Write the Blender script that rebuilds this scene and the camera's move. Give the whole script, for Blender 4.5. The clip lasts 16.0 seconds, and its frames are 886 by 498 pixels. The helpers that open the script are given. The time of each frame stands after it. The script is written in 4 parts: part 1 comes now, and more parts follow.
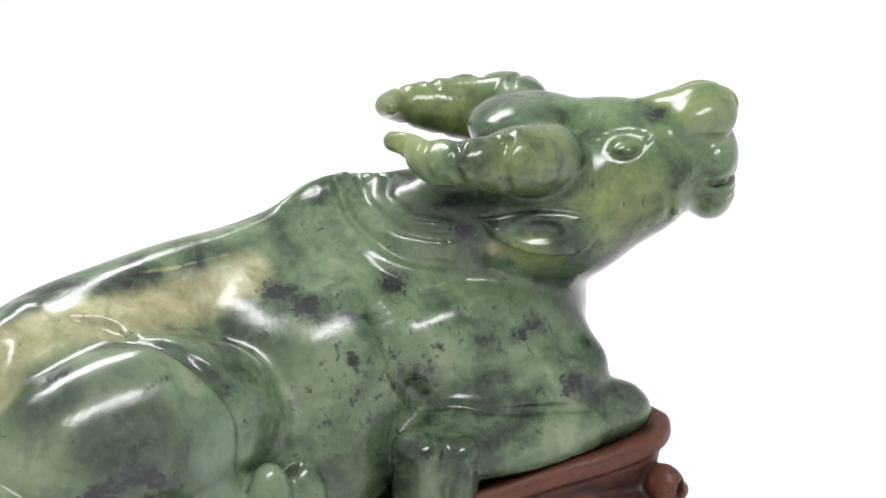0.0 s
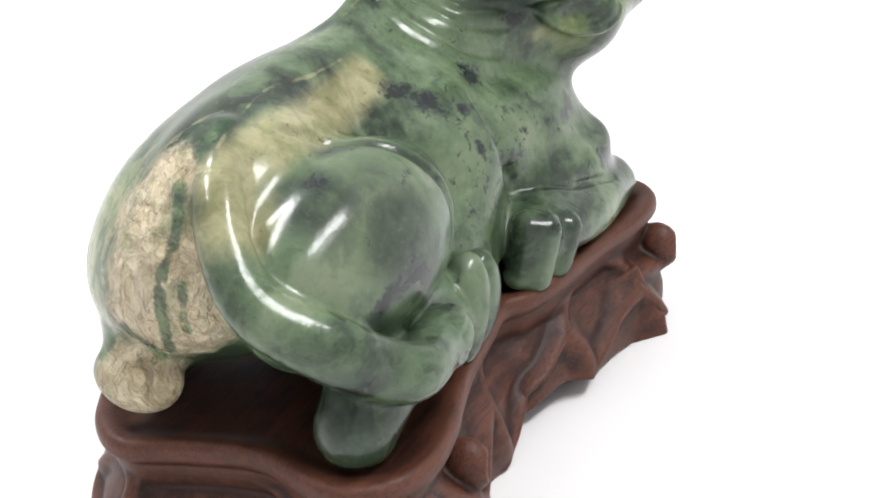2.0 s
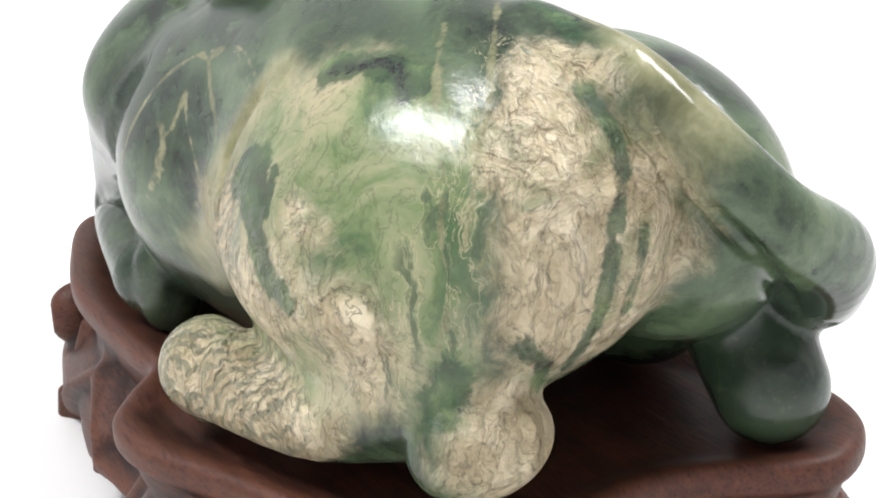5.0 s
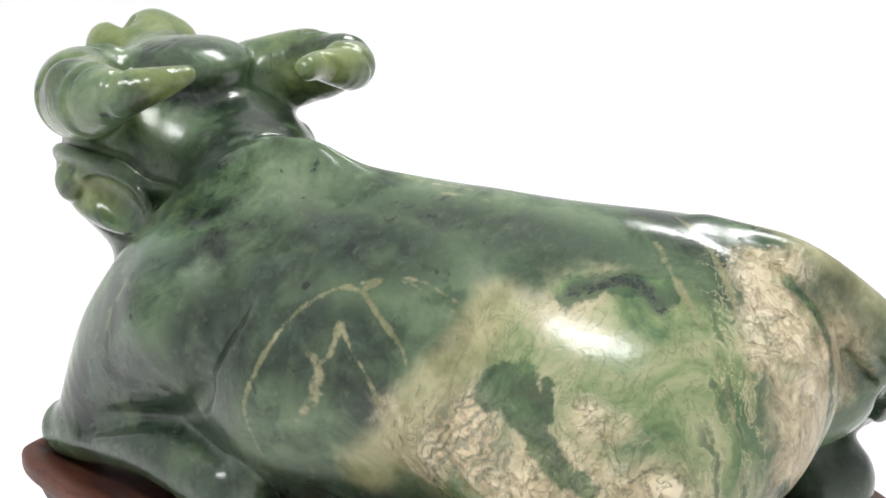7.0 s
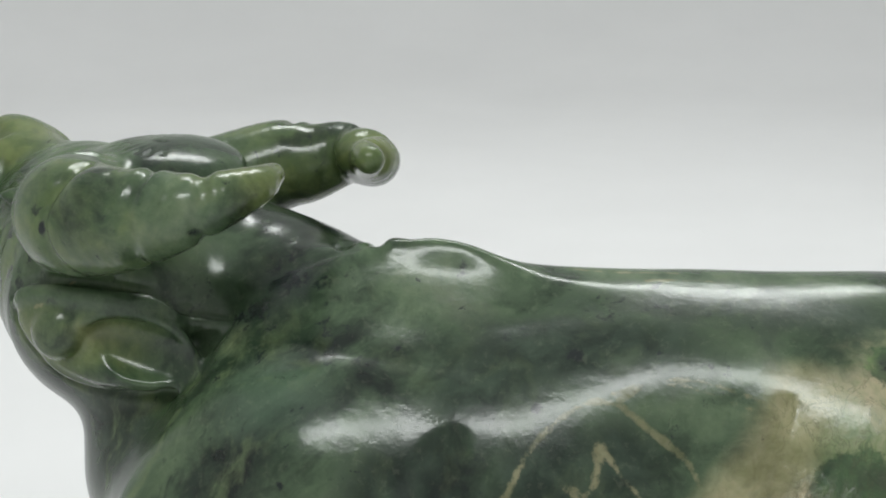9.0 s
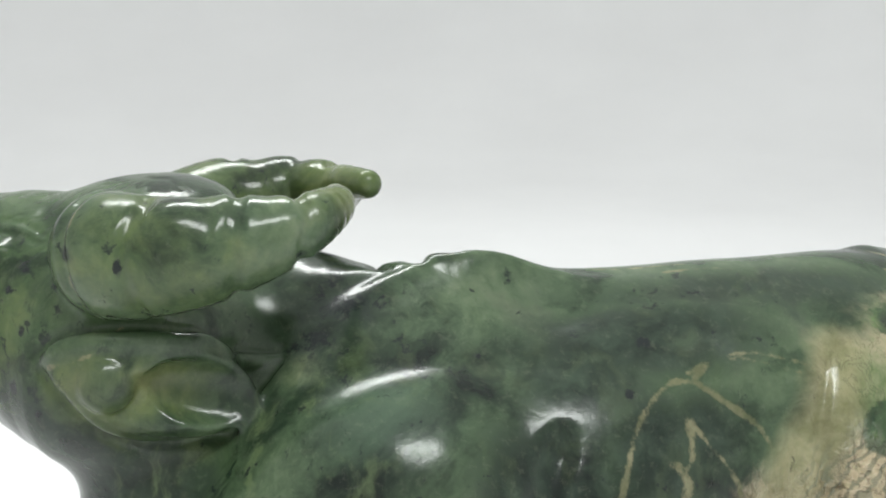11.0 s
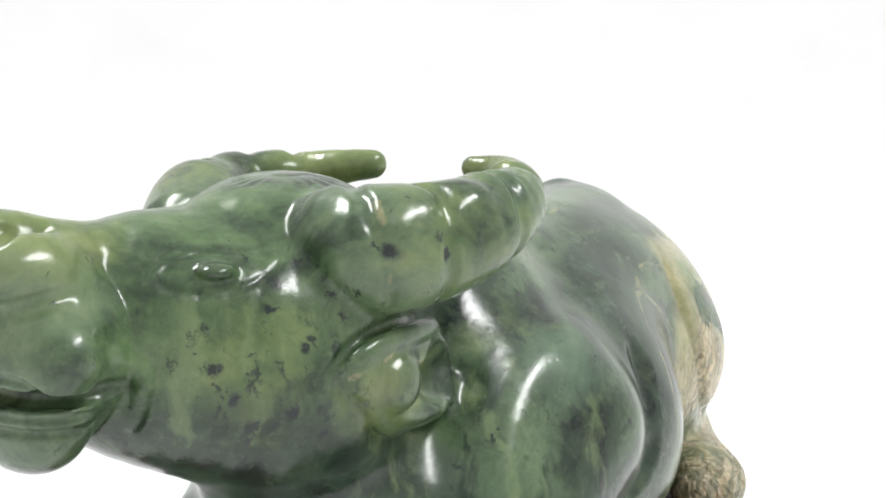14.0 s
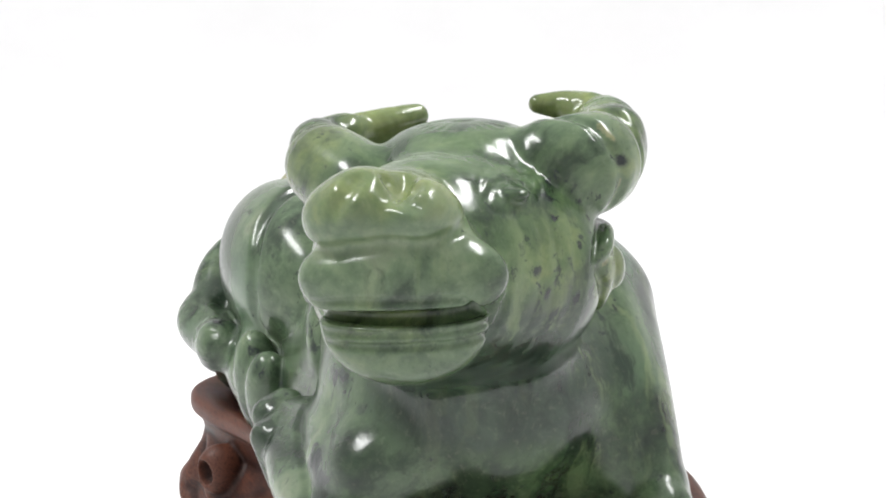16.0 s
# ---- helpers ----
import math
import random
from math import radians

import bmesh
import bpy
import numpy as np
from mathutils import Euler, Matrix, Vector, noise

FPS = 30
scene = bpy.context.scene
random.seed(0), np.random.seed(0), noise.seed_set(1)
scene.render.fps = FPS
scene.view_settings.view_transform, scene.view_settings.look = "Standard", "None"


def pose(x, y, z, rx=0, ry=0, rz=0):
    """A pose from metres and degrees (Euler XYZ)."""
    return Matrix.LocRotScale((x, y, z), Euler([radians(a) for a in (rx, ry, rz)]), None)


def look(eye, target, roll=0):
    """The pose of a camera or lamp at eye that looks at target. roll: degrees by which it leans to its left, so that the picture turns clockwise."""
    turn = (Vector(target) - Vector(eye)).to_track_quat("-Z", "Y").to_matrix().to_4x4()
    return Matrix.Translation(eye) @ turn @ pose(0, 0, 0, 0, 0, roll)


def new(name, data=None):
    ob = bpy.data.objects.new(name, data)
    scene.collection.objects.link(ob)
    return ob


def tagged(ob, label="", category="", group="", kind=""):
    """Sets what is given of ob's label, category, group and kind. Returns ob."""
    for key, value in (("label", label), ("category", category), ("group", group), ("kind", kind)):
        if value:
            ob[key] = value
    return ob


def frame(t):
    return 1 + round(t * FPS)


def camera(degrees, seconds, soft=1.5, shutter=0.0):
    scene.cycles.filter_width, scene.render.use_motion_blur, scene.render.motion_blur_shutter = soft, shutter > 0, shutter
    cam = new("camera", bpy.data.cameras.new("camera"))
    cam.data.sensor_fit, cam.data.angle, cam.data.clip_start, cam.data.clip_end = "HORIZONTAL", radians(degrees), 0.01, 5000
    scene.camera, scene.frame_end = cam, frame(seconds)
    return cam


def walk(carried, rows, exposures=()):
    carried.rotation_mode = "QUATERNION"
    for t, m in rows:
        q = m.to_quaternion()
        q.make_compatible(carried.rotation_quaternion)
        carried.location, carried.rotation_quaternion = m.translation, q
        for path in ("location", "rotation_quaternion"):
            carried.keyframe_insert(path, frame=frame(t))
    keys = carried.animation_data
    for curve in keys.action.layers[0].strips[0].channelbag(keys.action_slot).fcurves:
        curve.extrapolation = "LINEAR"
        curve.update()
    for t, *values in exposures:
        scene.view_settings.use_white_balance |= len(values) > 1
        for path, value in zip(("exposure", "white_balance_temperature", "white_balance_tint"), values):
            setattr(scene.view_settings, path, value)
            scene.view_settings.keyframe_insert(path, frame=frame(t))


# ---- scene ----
LENS = 29.113
ROWS = [
    (0, pose(-0.1908, -0.45482, 0.28432, 70.445, 7.692, -31.777)),
    (0.5, pose(-0.26312, -0.40396, 0.29688, 68.449, 6.538, -40.975)),
    (1, pose(-0.32783, -0.35193, 0.30229, 66.392, 5.113, -49.521)),
    (1.5, pose(-0.38026, -0.29338, 0.29786, 64.612, 3.81, -57.324)),
    (2, pose(-0.42468, -0.22952, 0.27882, 65.013, 3.182, -65.432)),
    (2.5, pose(-0.44768, -0.153, 0.25828, 66.259, 2.804, -73.694)),
    (3, pose(-0.46159, -0.08629, 0.24583, 67.382, 2.582, -81.753)),
    (3.5, pose(-0.42598, -0.01217, 0.21504, 68.789, 2.055, -91.193)),
    (4, pose(-0.39465, 0.04875, 0.1899, 70.343, 2.129, -99.616)),
    (4.2, pose(-0.38093, 0.07079, 0.18456, 70.733, 2.296, -102.906)),
    (6.3, pose(-0.27678, 0.25967, 0.20872, 69.006, 1.939, -135.367)),
    (6.5, pose(-0.27068, 0.28418, 0.22003, 69.586, 1.876, -138.215)),
    (7, pose(-0.22962, 0.32729, 0.23795, 71.534, 1.389, -145.554)),
    (7.5, pose(-0.17865, 0.36203, 0.23953, 72.873, 0.733, -153.644)),
    (8, pose(-0.11249, 0.36046, 0.22963, 73.933, -0.052, -161.544)),
    (8.5, pose(-0.0525, 0.34938, 0.22044, 74.452, -0.371, -168.326)),
    (8.7, pose(-0.03102, 0.34848, 0.2179, 75.038, -0.311, -170.905)),
    (10.8, pose(0.14491, 0.34305, 0.20034, 78.774, -0.955, 161.103)),
    (11, pose(0.1589, 0.33688, 0.19591, 79.634, -0.511, 159.312)),
    (11.5, pose(0.20082, 0.30303, 0.19515, 79.101, -0.495, 151.484)),
    (12, pose(0.24172, 0.27563, 0.19492, 79.295, -0.374, 143.642)),
    (12.5, pose(0.27862, 0.24567, 0.19357, 79.303, -0.303, 135.301)),
    (13, pose(0.31883, 0.21186, 0.19394, 79.203, -0.432, 126.541)),
    (13.5, pose(0.36267, 0.17433, 0.19252, 79.659, -0.145, 117.37)),
    (14, pose(0.39388, 0.12514, 0.19082, 79.922, 0.109, 108.515)),
    (14.5, pose(0.43427, 0.0789, 0.1915, 80.03, 0.743, 100.495)),
    (15, pose(0.47918, 0.02021, 0.19332, 79.875, 1.676, 92.231)),
    (15.5, pose(0.49561, -0.04967, 0.19642, 79.455, 2.247, 83.363)),
    (16, pose(0.47527, -0.12522, 0.19536, 78.846, 3.166, 73.476)),
]
EXPO = [(0, 0.0, 6500, 10), (6.9, -0.02, 6500, 9), (7.5, -0.5, 6500, 6), (8.0, -0.75, 6450, 5), (8.7, -0.95, 6450, 4), (10.8, -0.62, 6450, 4), (11.5, -0.36, 6450, 5),
        (12.0, -0.16, 6450, 5), (12.5, -0.2, 6450, 5), (13.0, -0.12, 6500, 6), (13.4, -0.04, 6500, 7), (14.0, 0.0, 6500, 8), (16.0, 0.0, 6500, 9)]
CELL_OX, CELL_WOOD = 0.55, 0.6
import functools

cam = camera(LENS, 16.0, soft=1.9)
walk(cam, ROWS, exposures=EXPO)

# ---- light ----
world = bpy.data.worlds.new("studio")
world.use_nodes = True
world.node_tree.nodes["Background"].inputs[0].default_value = (1.0, 1.0, 1.0, 1)
world.node_tree.nodes["Background"].inputs[1].default_value = 1.0
scene.world = world


def softbox(name, eye, target, sx, sy, watts):
    lamp = bpy.data.lights.new(name, "AREA")
    lamp.shape, lamp.size, lamp.size_y, lamp.energy = "RECTANGLE", sx, sy, watts
    ob = new(name, lamp)
    ob.matrix_world = look(eye, target)
    return ob


softbox("light_strip_left", (0.02, 0.56, 0.95), (0.02, 0, 0.1), 0.62, 0.13, 9)
softbox("light_strip_right", (-0.02, -0.56, 0.95), (-0.02, 0, 0.1), 0.62, 0.13, 9)
# ---- materials ----
def nodes_of(name):
    m = bpy.data.materials.new(name)
    m.use_nodes = True
    t = m.node_tree
    return m, t, t.nodes["Principled BSDF"]


class Net:
    """Shortcuts for shader nodes."""

    def __init__(self, tree):
        self.t = tree
        self.co = tree.nodes.new("ShaderNodeTexCoord").outputs["Object"]

    def link(self, a, b):
        self.t.links.new(a, b)

    def put(self, socket, v):
        if isinstance(v, bpy.types.NodeSocket):
            self.link(v, socket)
        elif hasattr(v, "__len__") and len(v) == 3 and socket.type == "RGBA":
            socket.default_value = (*v, 1)
        else:
            socket.default_value = v

    def noise(self, scale, detail=5.0, rough=0.55, distort=0.0, co=None, color=False):
        n = self.t.nodes.new("ShaderNodeTexNoise")
        self.link(co or self.co, n.inputs["Vector"])
        for k, v in (("Scale", scale), ("Detail", detail), ("Roughness", rough), ("Distortion", distort)):
            n.inputs[k].default_value = v
        return n.outputs["Color" if color else "Fac"]

    def cells(self, scale, co=None, feature="DISTANCE_TO_EDGE"):
        n = self.t.nodes.new("ShaderNodeTexVoronoi")
        n.feature = feature
        self.link(co or self.co, n.inputs["Vector"])
        n.inputs["Scale"].default_value = scale
        return n.outputs["Distance"]

    def stretch(self, scale, turn=(0, 0, 0), co=None):
        n = self.t.nodes.new("ShaderNodeMapping")
        self.link(co or self.co, n.inputs["Vector"])
        n.inputs["Scale"].default_value = scale
        n.inputs["Rotation"].default_value = [radians(a) for a in turn]
        return n.outputs[0]

    def shift(self, co, by, amount):
        """Coordinates moved about by a colour noise."""
        s = self.t.nodes.new("ShaderNodeVectorMath")
        s.operation = "MULTIPLY_ADD"
        self.link(by, s.inputs[0])
        s.inputs[1].default_value = (amount,) * 3
        self.link(co, s.inputs[2])
        return s.outputs[0]

    def attr(self, name):
        n = self.t.nodes.new("ShaderNodeAttribute")
        n.attribute_name = name
        return n.outputs["Fac"]

    def math(self, op, a, b=0.0, clamp=False):
        n = self.t.nodes.new("ShaderNodeMath")
        n.operation, n.use_clamp = op, clamp
        self.put(n.inputs[0], a)
        self.put(n.inputs[1], b)
        return n.outputs[0]

    def step(self, v, lo, hi):
        """0 below lo, 1 above hi, smooth between (either way round)."""
        n = self.t.nodes.new("ShaderNodeMapRange")
        n.interpolation_type = "SMOOTHSTEP"
        self.put(n.inputs["Value"], v)
        flip = lo > hi
        n.inputs["From Min"].default_value, n.inputs["From Max"].default_value = (hi, lo) if flip else (lo, hi)
        n.inputs["To Min"].default_value, n.inputs["To Max"].default_value = (1, 0) if flip else (0, 1)
        return n.outputs[0]

    def mix(self, f, a, b, kind="MIX"):
        n = self.t.nodes.new("ShaderNodeMix")
        n.data_type, n.blend_type = "RGBA", kind
        self.put(n.inputs[0], f)
        self.put(n.inputs[6], a)
        self.put(n.inputs[7], b)
        return n.outputs[2]

    def ramp(self, f, *stops):
        n = self.t.nodes.new("ShaderNodeValToRGB")
        self.put(n.inputs[0], f)
        e = n.color_ramp.elements
        while len(e) < len(stops):
            e.new(0.5)
        for el, (p, c) in zip(e, stops):
            el.position, el.color = p, (*c, 1)
        return n.outputs[0]

    def bump(self, height, strength, dist, normal=None):
        n = self.t.nodes.new("ShaderNodeBump")
        n.inputs["Strength"].default_value, n.inputs["Distance"].default_value = strength, dist
        self.put(n.inputs["Height"], height)
        if normal:
            self.link(normal, n.inputs["Normal"])
        return n.outputs[0]


def jade():
    m, t, b = nodes_of("mottled_jade")
    n = Net(t)
    half = lambda v, k: n.math("MULTIPLY", n.math("SUBTRACT", v, 0.5), k)
    plus = lambda *v: functools.reduce(lambda p, q: n.math("ADD", p, q), v)
    wob = n.noise(45, 4, 0.6, color=True)
    co = n.shift(n.co, wob, 0.012)
    rag = n.shift(n.co, n.noise(160, 5, 0.65, color=True), 0.007)
    cloud = n.noise(24, 7, 0.60, 0.6, co)
    fine = n.noise(120, 5, 0.62, 0.4, co)
    ragged = n.noise(60, 8, 0.7, 0.8, co)
    mottle = n.math("ADD", n.math("MULTIPLY", cloud, 0.78), n.math("MULTIPLY", fine, 0.22))
    green = n.ramp(mottle, (0.38, (0.009, 0.015, 0.011)), (0.45, (0.030, 0.050, 0.028)), (0.505, (0.066, 0.101, 0.056)), (0.56, (0.102, 0.145, 0.082)), (0.66, (0.175, 0.210, 0.132)))
    # livelier green of the head and breast
    grass = n.step(plus(n.attr("grass"), half(cloud, 0.6)), 0.2, 0.8)
    green = n.mix(n.math("MULTIPLY", grass, 0.8), green, n.ramp(mottle, (0.38, (0.007, 0.016, 0.007)), (0.455, (0.021, 0.042, 0.017)), (0.515, (0.050, 0.090, 0.034)), (0.575, (0.080, 0.130, 0.052)), (0.67, (0.140, 0.190, 0.084))))
    # bluer, even stone of the haunch, and a sheen painted on the left shoulder
    cool_and_sheen = n.step(plus(n.attr("cool_and_sheen"), half(cloud, 0.8)), 0.25, 0.8)
    cool_and_sheen = n.math("MULTIPLY", cool_and_sheen, n.step(n.attr("cool_and_sheen"), 0.0, 0.3))
    green = n.mix(n.math("MULTIPLY", cool_and_sheen, 0.75), green, n.ramp(n.noise(30, 4, 0.5, 0.3, co), (0.35, (0.062, 0.108, 0.070)), (0.65, (0.128, 0.180, 0.122))))
    # darker stone, and shade painted under the jaw and in the limb creases
    deep_and_shade = n.step(plus(n.attr("deep_and_shade"), half(cloud, 1.5), half(fine, 1.0)), 0.2, 0.78)
    green = n.mix(n.math("MULTIPLY", deep_and_shade, 0.88), green, n.ramp(fine, (0.36, (0.007, 0.013, 0.010)), (0.64, (0.032, 0.052, 0.035))))
    # yellow-green of the nose, horns and ears
    lime = n.step(plus(n.attr("lime"), half(fine, 0.7), half(cloud, 0.6)), 0.2, 0.75)
    lime = n.math("MULTIPLY", lime, n.step(n.attr("lime"), 0.0, 0.3))
    green = n.mix(n.math("MULTIPLY", lime, 0.85), green, n.ramp(n.noise(70, 5, 0.6, 0.5, co), (0.32, (0.062, 0.100, 0.030)), (0.66, (0.180, 0.215, 0.074))))
    # streaks that hang down, light and dark
    hang = n.noise(1.0, 6, 0.62, 0.3, n.stretch((85, 85, 9), co=co))
    hung = n.step(n.attr("hang"), 0.1, 0.7)
    green = n.mix(n.math("MULTIPLY", n.step(hang, 0.53, 0.66), plus(0.16, n.math("MULTIPLY", hung, 0.55))), green, (0.130, 0.175, 0.082))
    green = n.mix(n.math("MULTIPLY", n.step(hang, 0.47, 0.36), plus(0.12, n.math("MULTIPLY", hung, 0.85))), green, (0.016, 0.030, 0.018))
    # pale yellow-green stone that shades into the cream
    mint = n.step(plus(n.attr("mint"), half(ragged, 0.9)), 0.15, 0.65)
    mint = n.math("MULTIPLY", mint, n.step(n.attr("mint"), 0.0, 0.3))
    mixed = n.ramp(n.noise(42, 7, 0.62, 1.0, co), (0.33, (0.060, 0.112, 0.045)), (0.43, (0.165, 0.215, 0.095)), (0.53, (0.290, 0.305, 0.170)), (0.65, (0.42, 0.375, 0.240)))
    colour = n.mix(n.math("MULTIPLY", mint, 0.88), green, mixed)
    # cream stone
    pale = plus(n.attr("pale"), half(ragged, 0.95))
    cream_f = n.step(pale, 0.34, 0.74)
    plates = n.noise(75, 6, 0.62, 1.2, co)
    cream = n.ramp(plates, (0.28, (0.270, 0.215, 0.120)), (0.42, (0.49, 0.405, 0.255)), (0.56, (0.64, 0.55, 0.38)), (0.72, (0.76, 0.68, 0.52)))
    cream = n.mix(n.math("MULTIPLY", n.step(n.noise(34, 7, 0.66, 1.0, co), 0.56, 0.68), 0.75), cream, (0.165, 0.200, 0.095))
    crease = n.noise(1.0, 6, 0.6, 1.5, n.stretch((150, 150, 55), (20, 15, 0), co))
    crack = n.step(n.math("ABSOLUTE", half(crease, 1.0)), 0.026, 0.004)
    chips = n.step(n.cells(1.0, n.stretch((210, 210, 130), (25, 20, 0), n.shift(co, n.noise(140, 3, 0.6, color=True), 0.006))), 0.0, 0.22)
    cream = n.mix(n.math("MULTIPLY", n.math("SUBTRACT", 1.0, chips), 0.28), cream, (0.20, 0.155, 0.085))
    cream = n.mix(n.math("MULTIPLY", crack, 0.5), cream, (0.13, 0.105, 0.065))
    colour = n.mix(cream_f, colour, cream)
    # dark green patches inside the cream
    patch = n.step(plus(n.attr("patch"), half(ragged, 1.3), half(n.noise(190, 6, 0.7, 0.6), 1.1)), 0.40, 0.66)
    patch = n.math("MULTIPLY", patch, n.step(n.attr("patch"), 0.02, 0.3))
    colour = n.mix(n.math("MULTIPLY", patch, 0.85), colour, n.ramp(fine, (0.35, (0.012, 0.032, 0.018)), (0.52, (0.038, 0.082, 0.036)), (0.68, (0.125, 0.190, 0.075))))
    # tan flush
    tan = n.step(plus(n.attr("tan"), half(cloud, 0.9), half(hang, 0.4)), 0.22, 0.88)
    tan = n.math("MULTIPLY", tan, n.step(n.attr("tan"), 0.0, 0.3))
    colour = n.mix(n.math("MULTIPLY", tan, 0.75), colour, n.ramp(fine, (0.33, (0.200, 0.195, 0.090)), (0.66, (0.40, 0.365, 0.215))))
    # wavy grey lines across the folded leg
    wave = t.nodes.new("ShaderNodeTexWave")
    n.link(n.stretch((1, 1, 1), (0, 35, 20), co), wave.inputs["Vector"])
    for k, v in (("Scale", 115.0), ("Distortion", 9.0), ("Detail", 4.0), ("Detail Scale", 1.3), ("Detail Roughness", 0.6)):
        wave.inputs[k].default_value = v
    band = n.math("MULTIPLY", n.step(plus(wave.outputs["Fac"], half(ragged, 0.8)), 0.46, 0.14), n.step(n.attr("stripe"), 0.15, 0.55))
    colour = n.mix(n.math("MULTIPLY", band, 0.58), colour, (0.110, 0.130, 0.085))
    # strands that run down the edge of the haunch
    strand = n.noise(1.0, 5, 0.6, 0.6, n.stretch((260, 260, 20), (8, 6, 0), co))
    run = n.step(n.attr("strand"), 0.2, 0.7)
    colour = n.mix(n.math("MULTIPLY", n.math("MULTIPLY", n.step(strand, 0.47, 0.38), run), 0.8), colour, (0.060, 0.088, 0.050))
    colour = n.mix(n.math("MULTIPLY", n.math("MULTIPLY", n.step(n.math("ABSOLUTE", half(strand, 1.0)), 0.018, 0.003), run), 0.7), colour, (0.42, 0.38, 0.24))
    # pale seams
    seam = n.step(plus(n.attr("seam"), half(n.noise(330, 6, 0.75), 2.2), half(n.noise(80, 4, 0.6), 2.4)), 0.40, 0.95)
    seam = n.math("MULTIPLY", seam, n.step(n.attr("seam"), 0.02, 0.35))
    colour = n.mix(n.math("MULTIPLY", seam, 0.7), colour, n.ramp(fine, (0.35, (0.120, 0.128, 0.062)), (0.65, (0.30, 0.275, 0.160))))
    # black flecks in clusters
    fleck = n.noise(1.0, 5, 0.62, 0.5, n.stretch((330, 330, 200), (0, 25, 0), rag))
    group = n.noise(30, 3, 0.5, 0.4, co)
    limit = n.math("SUBTRACT", 0.765, plus(n.math("MULTIPLY", group, 0.22), n.math("MULTIPLY", n.attr("fleck"), 0.11)))
    fleck_f = n.step(n.math("SUBTRACT", fleck, limit), -0.01, 0.07)
    clear = n.math("SUBTRACT", 1.0, n.math("MAXIMUM", n.math("MULTIPLY", cream_f, 0.9), n.math("MAXIMUM", n.attr("clear"), n.math("MULTIPLY", mint, 0.8))), True)
    colour = n.mix(n.math("MULTIPLY", n.math("MULTIPLY", fleck_f, clear), 0.85), colour, (0.014, 0.020, 0.020))
    # smoky smudges with black grains in them
    blot = n.noise(1.0, 7, 0.74, 0.6, n.stretch((190, 190, 240), co=rag))
    smoke = n.step(plus(n.attr("ink"), half(ragged, 1.6), half(fine, 1.0)), 0.30, 1.05)
    smoke = n.math("MULTIPLY", smoke, n.step(n.attr("ink"), 0.03, 0.3))
    colour = n.mix(n.math("MULTIPLY", smoke, 0.75), colour, (0.030, 0.040, 0.036))
    ink = n.step(plus(n.attr("ink"), half(blot, 3.4)), 0.52, 0.86)
    ink = n.math("MULTIPLY", ink, n.step(n.attr("ink"), 0.03, 0.25))
    colour = n.mix(n.math("MULTIPLY", ink, 0.93), colour, (0.011, 0.015, 0.016))
    # fine grain, and hair cracks where the pale stone meets the green
    speck = n.noise(520, 5, 0.68, 0.3, rag)
    colour = n.mix(n.math("MULTIPLY", n.step(speck, 0.52, 0.68), 0.22), colour, n.mix(0.5, colour, (0.012, 0.020, 0.014)))
    colour = n.mix(n.math("MULTIPLY", n.step(speck, 0.46, 0.33), 0.16), colour, n.mix(0.5, colour, (0.30, 0.33, 0.22)))
    colour = n.mix(n.math("MULTIPLY", n.math("MULTIPLY", crack, mint), 0.38), colour, (0.060, 0.070, 0.036))
    n.put(b.inputs["Base Color"], colour)
    n.put(b.inputs["Roughness"], plus(n.math("MULTIPLY", cream_f, 0.10), n.math("MULTIPLY", fine, 0.15), n.math("MULTIPLY", cloud, 0.08), 0.095))
    b.inputs["IOR"].default_value = 1.47
    b.inputs["Subsurface Weight"].default_value = 0.10
    b.inputs["Subsurface Radius"].default_value = (0.6, 1.0, 0.6)
    b.inputs["Subsurface Scale"].default_value = 0.004
    relief = n.bump(n.math("MULTIPLY", half(crease, 1.0), cream_f), 0.8, 0.0024)
    relief = n.bump(n.math("MULTIPLY", half(chips, 1.0), cream_f), 0.6, 0.0007, relief)
    relief = n.bump(n.math("MULTIPLY", half(plates, 1.0), cream_f), 0.9, 0.0050, relief)
    relief = n.bump(n.math("MULTIPLY", wave.outputs["Fac"], n.step(n.attr("stripe"), 0.15, 0.55)), 0.35, 0.0006, relief)
    relief = n.bump(n.noise(420, 4, 0.6), 0.12, 0.0003, relief)
    relief = n.bump(n.noise(75, 5, 0.6), 0.22, 0.0012, relief)
    relief = n.bump(n.noise(26, 2, 0.5), 0.16, 0.0022, relief)
    n.put(b.inputs["Normal"], relief)
    return m


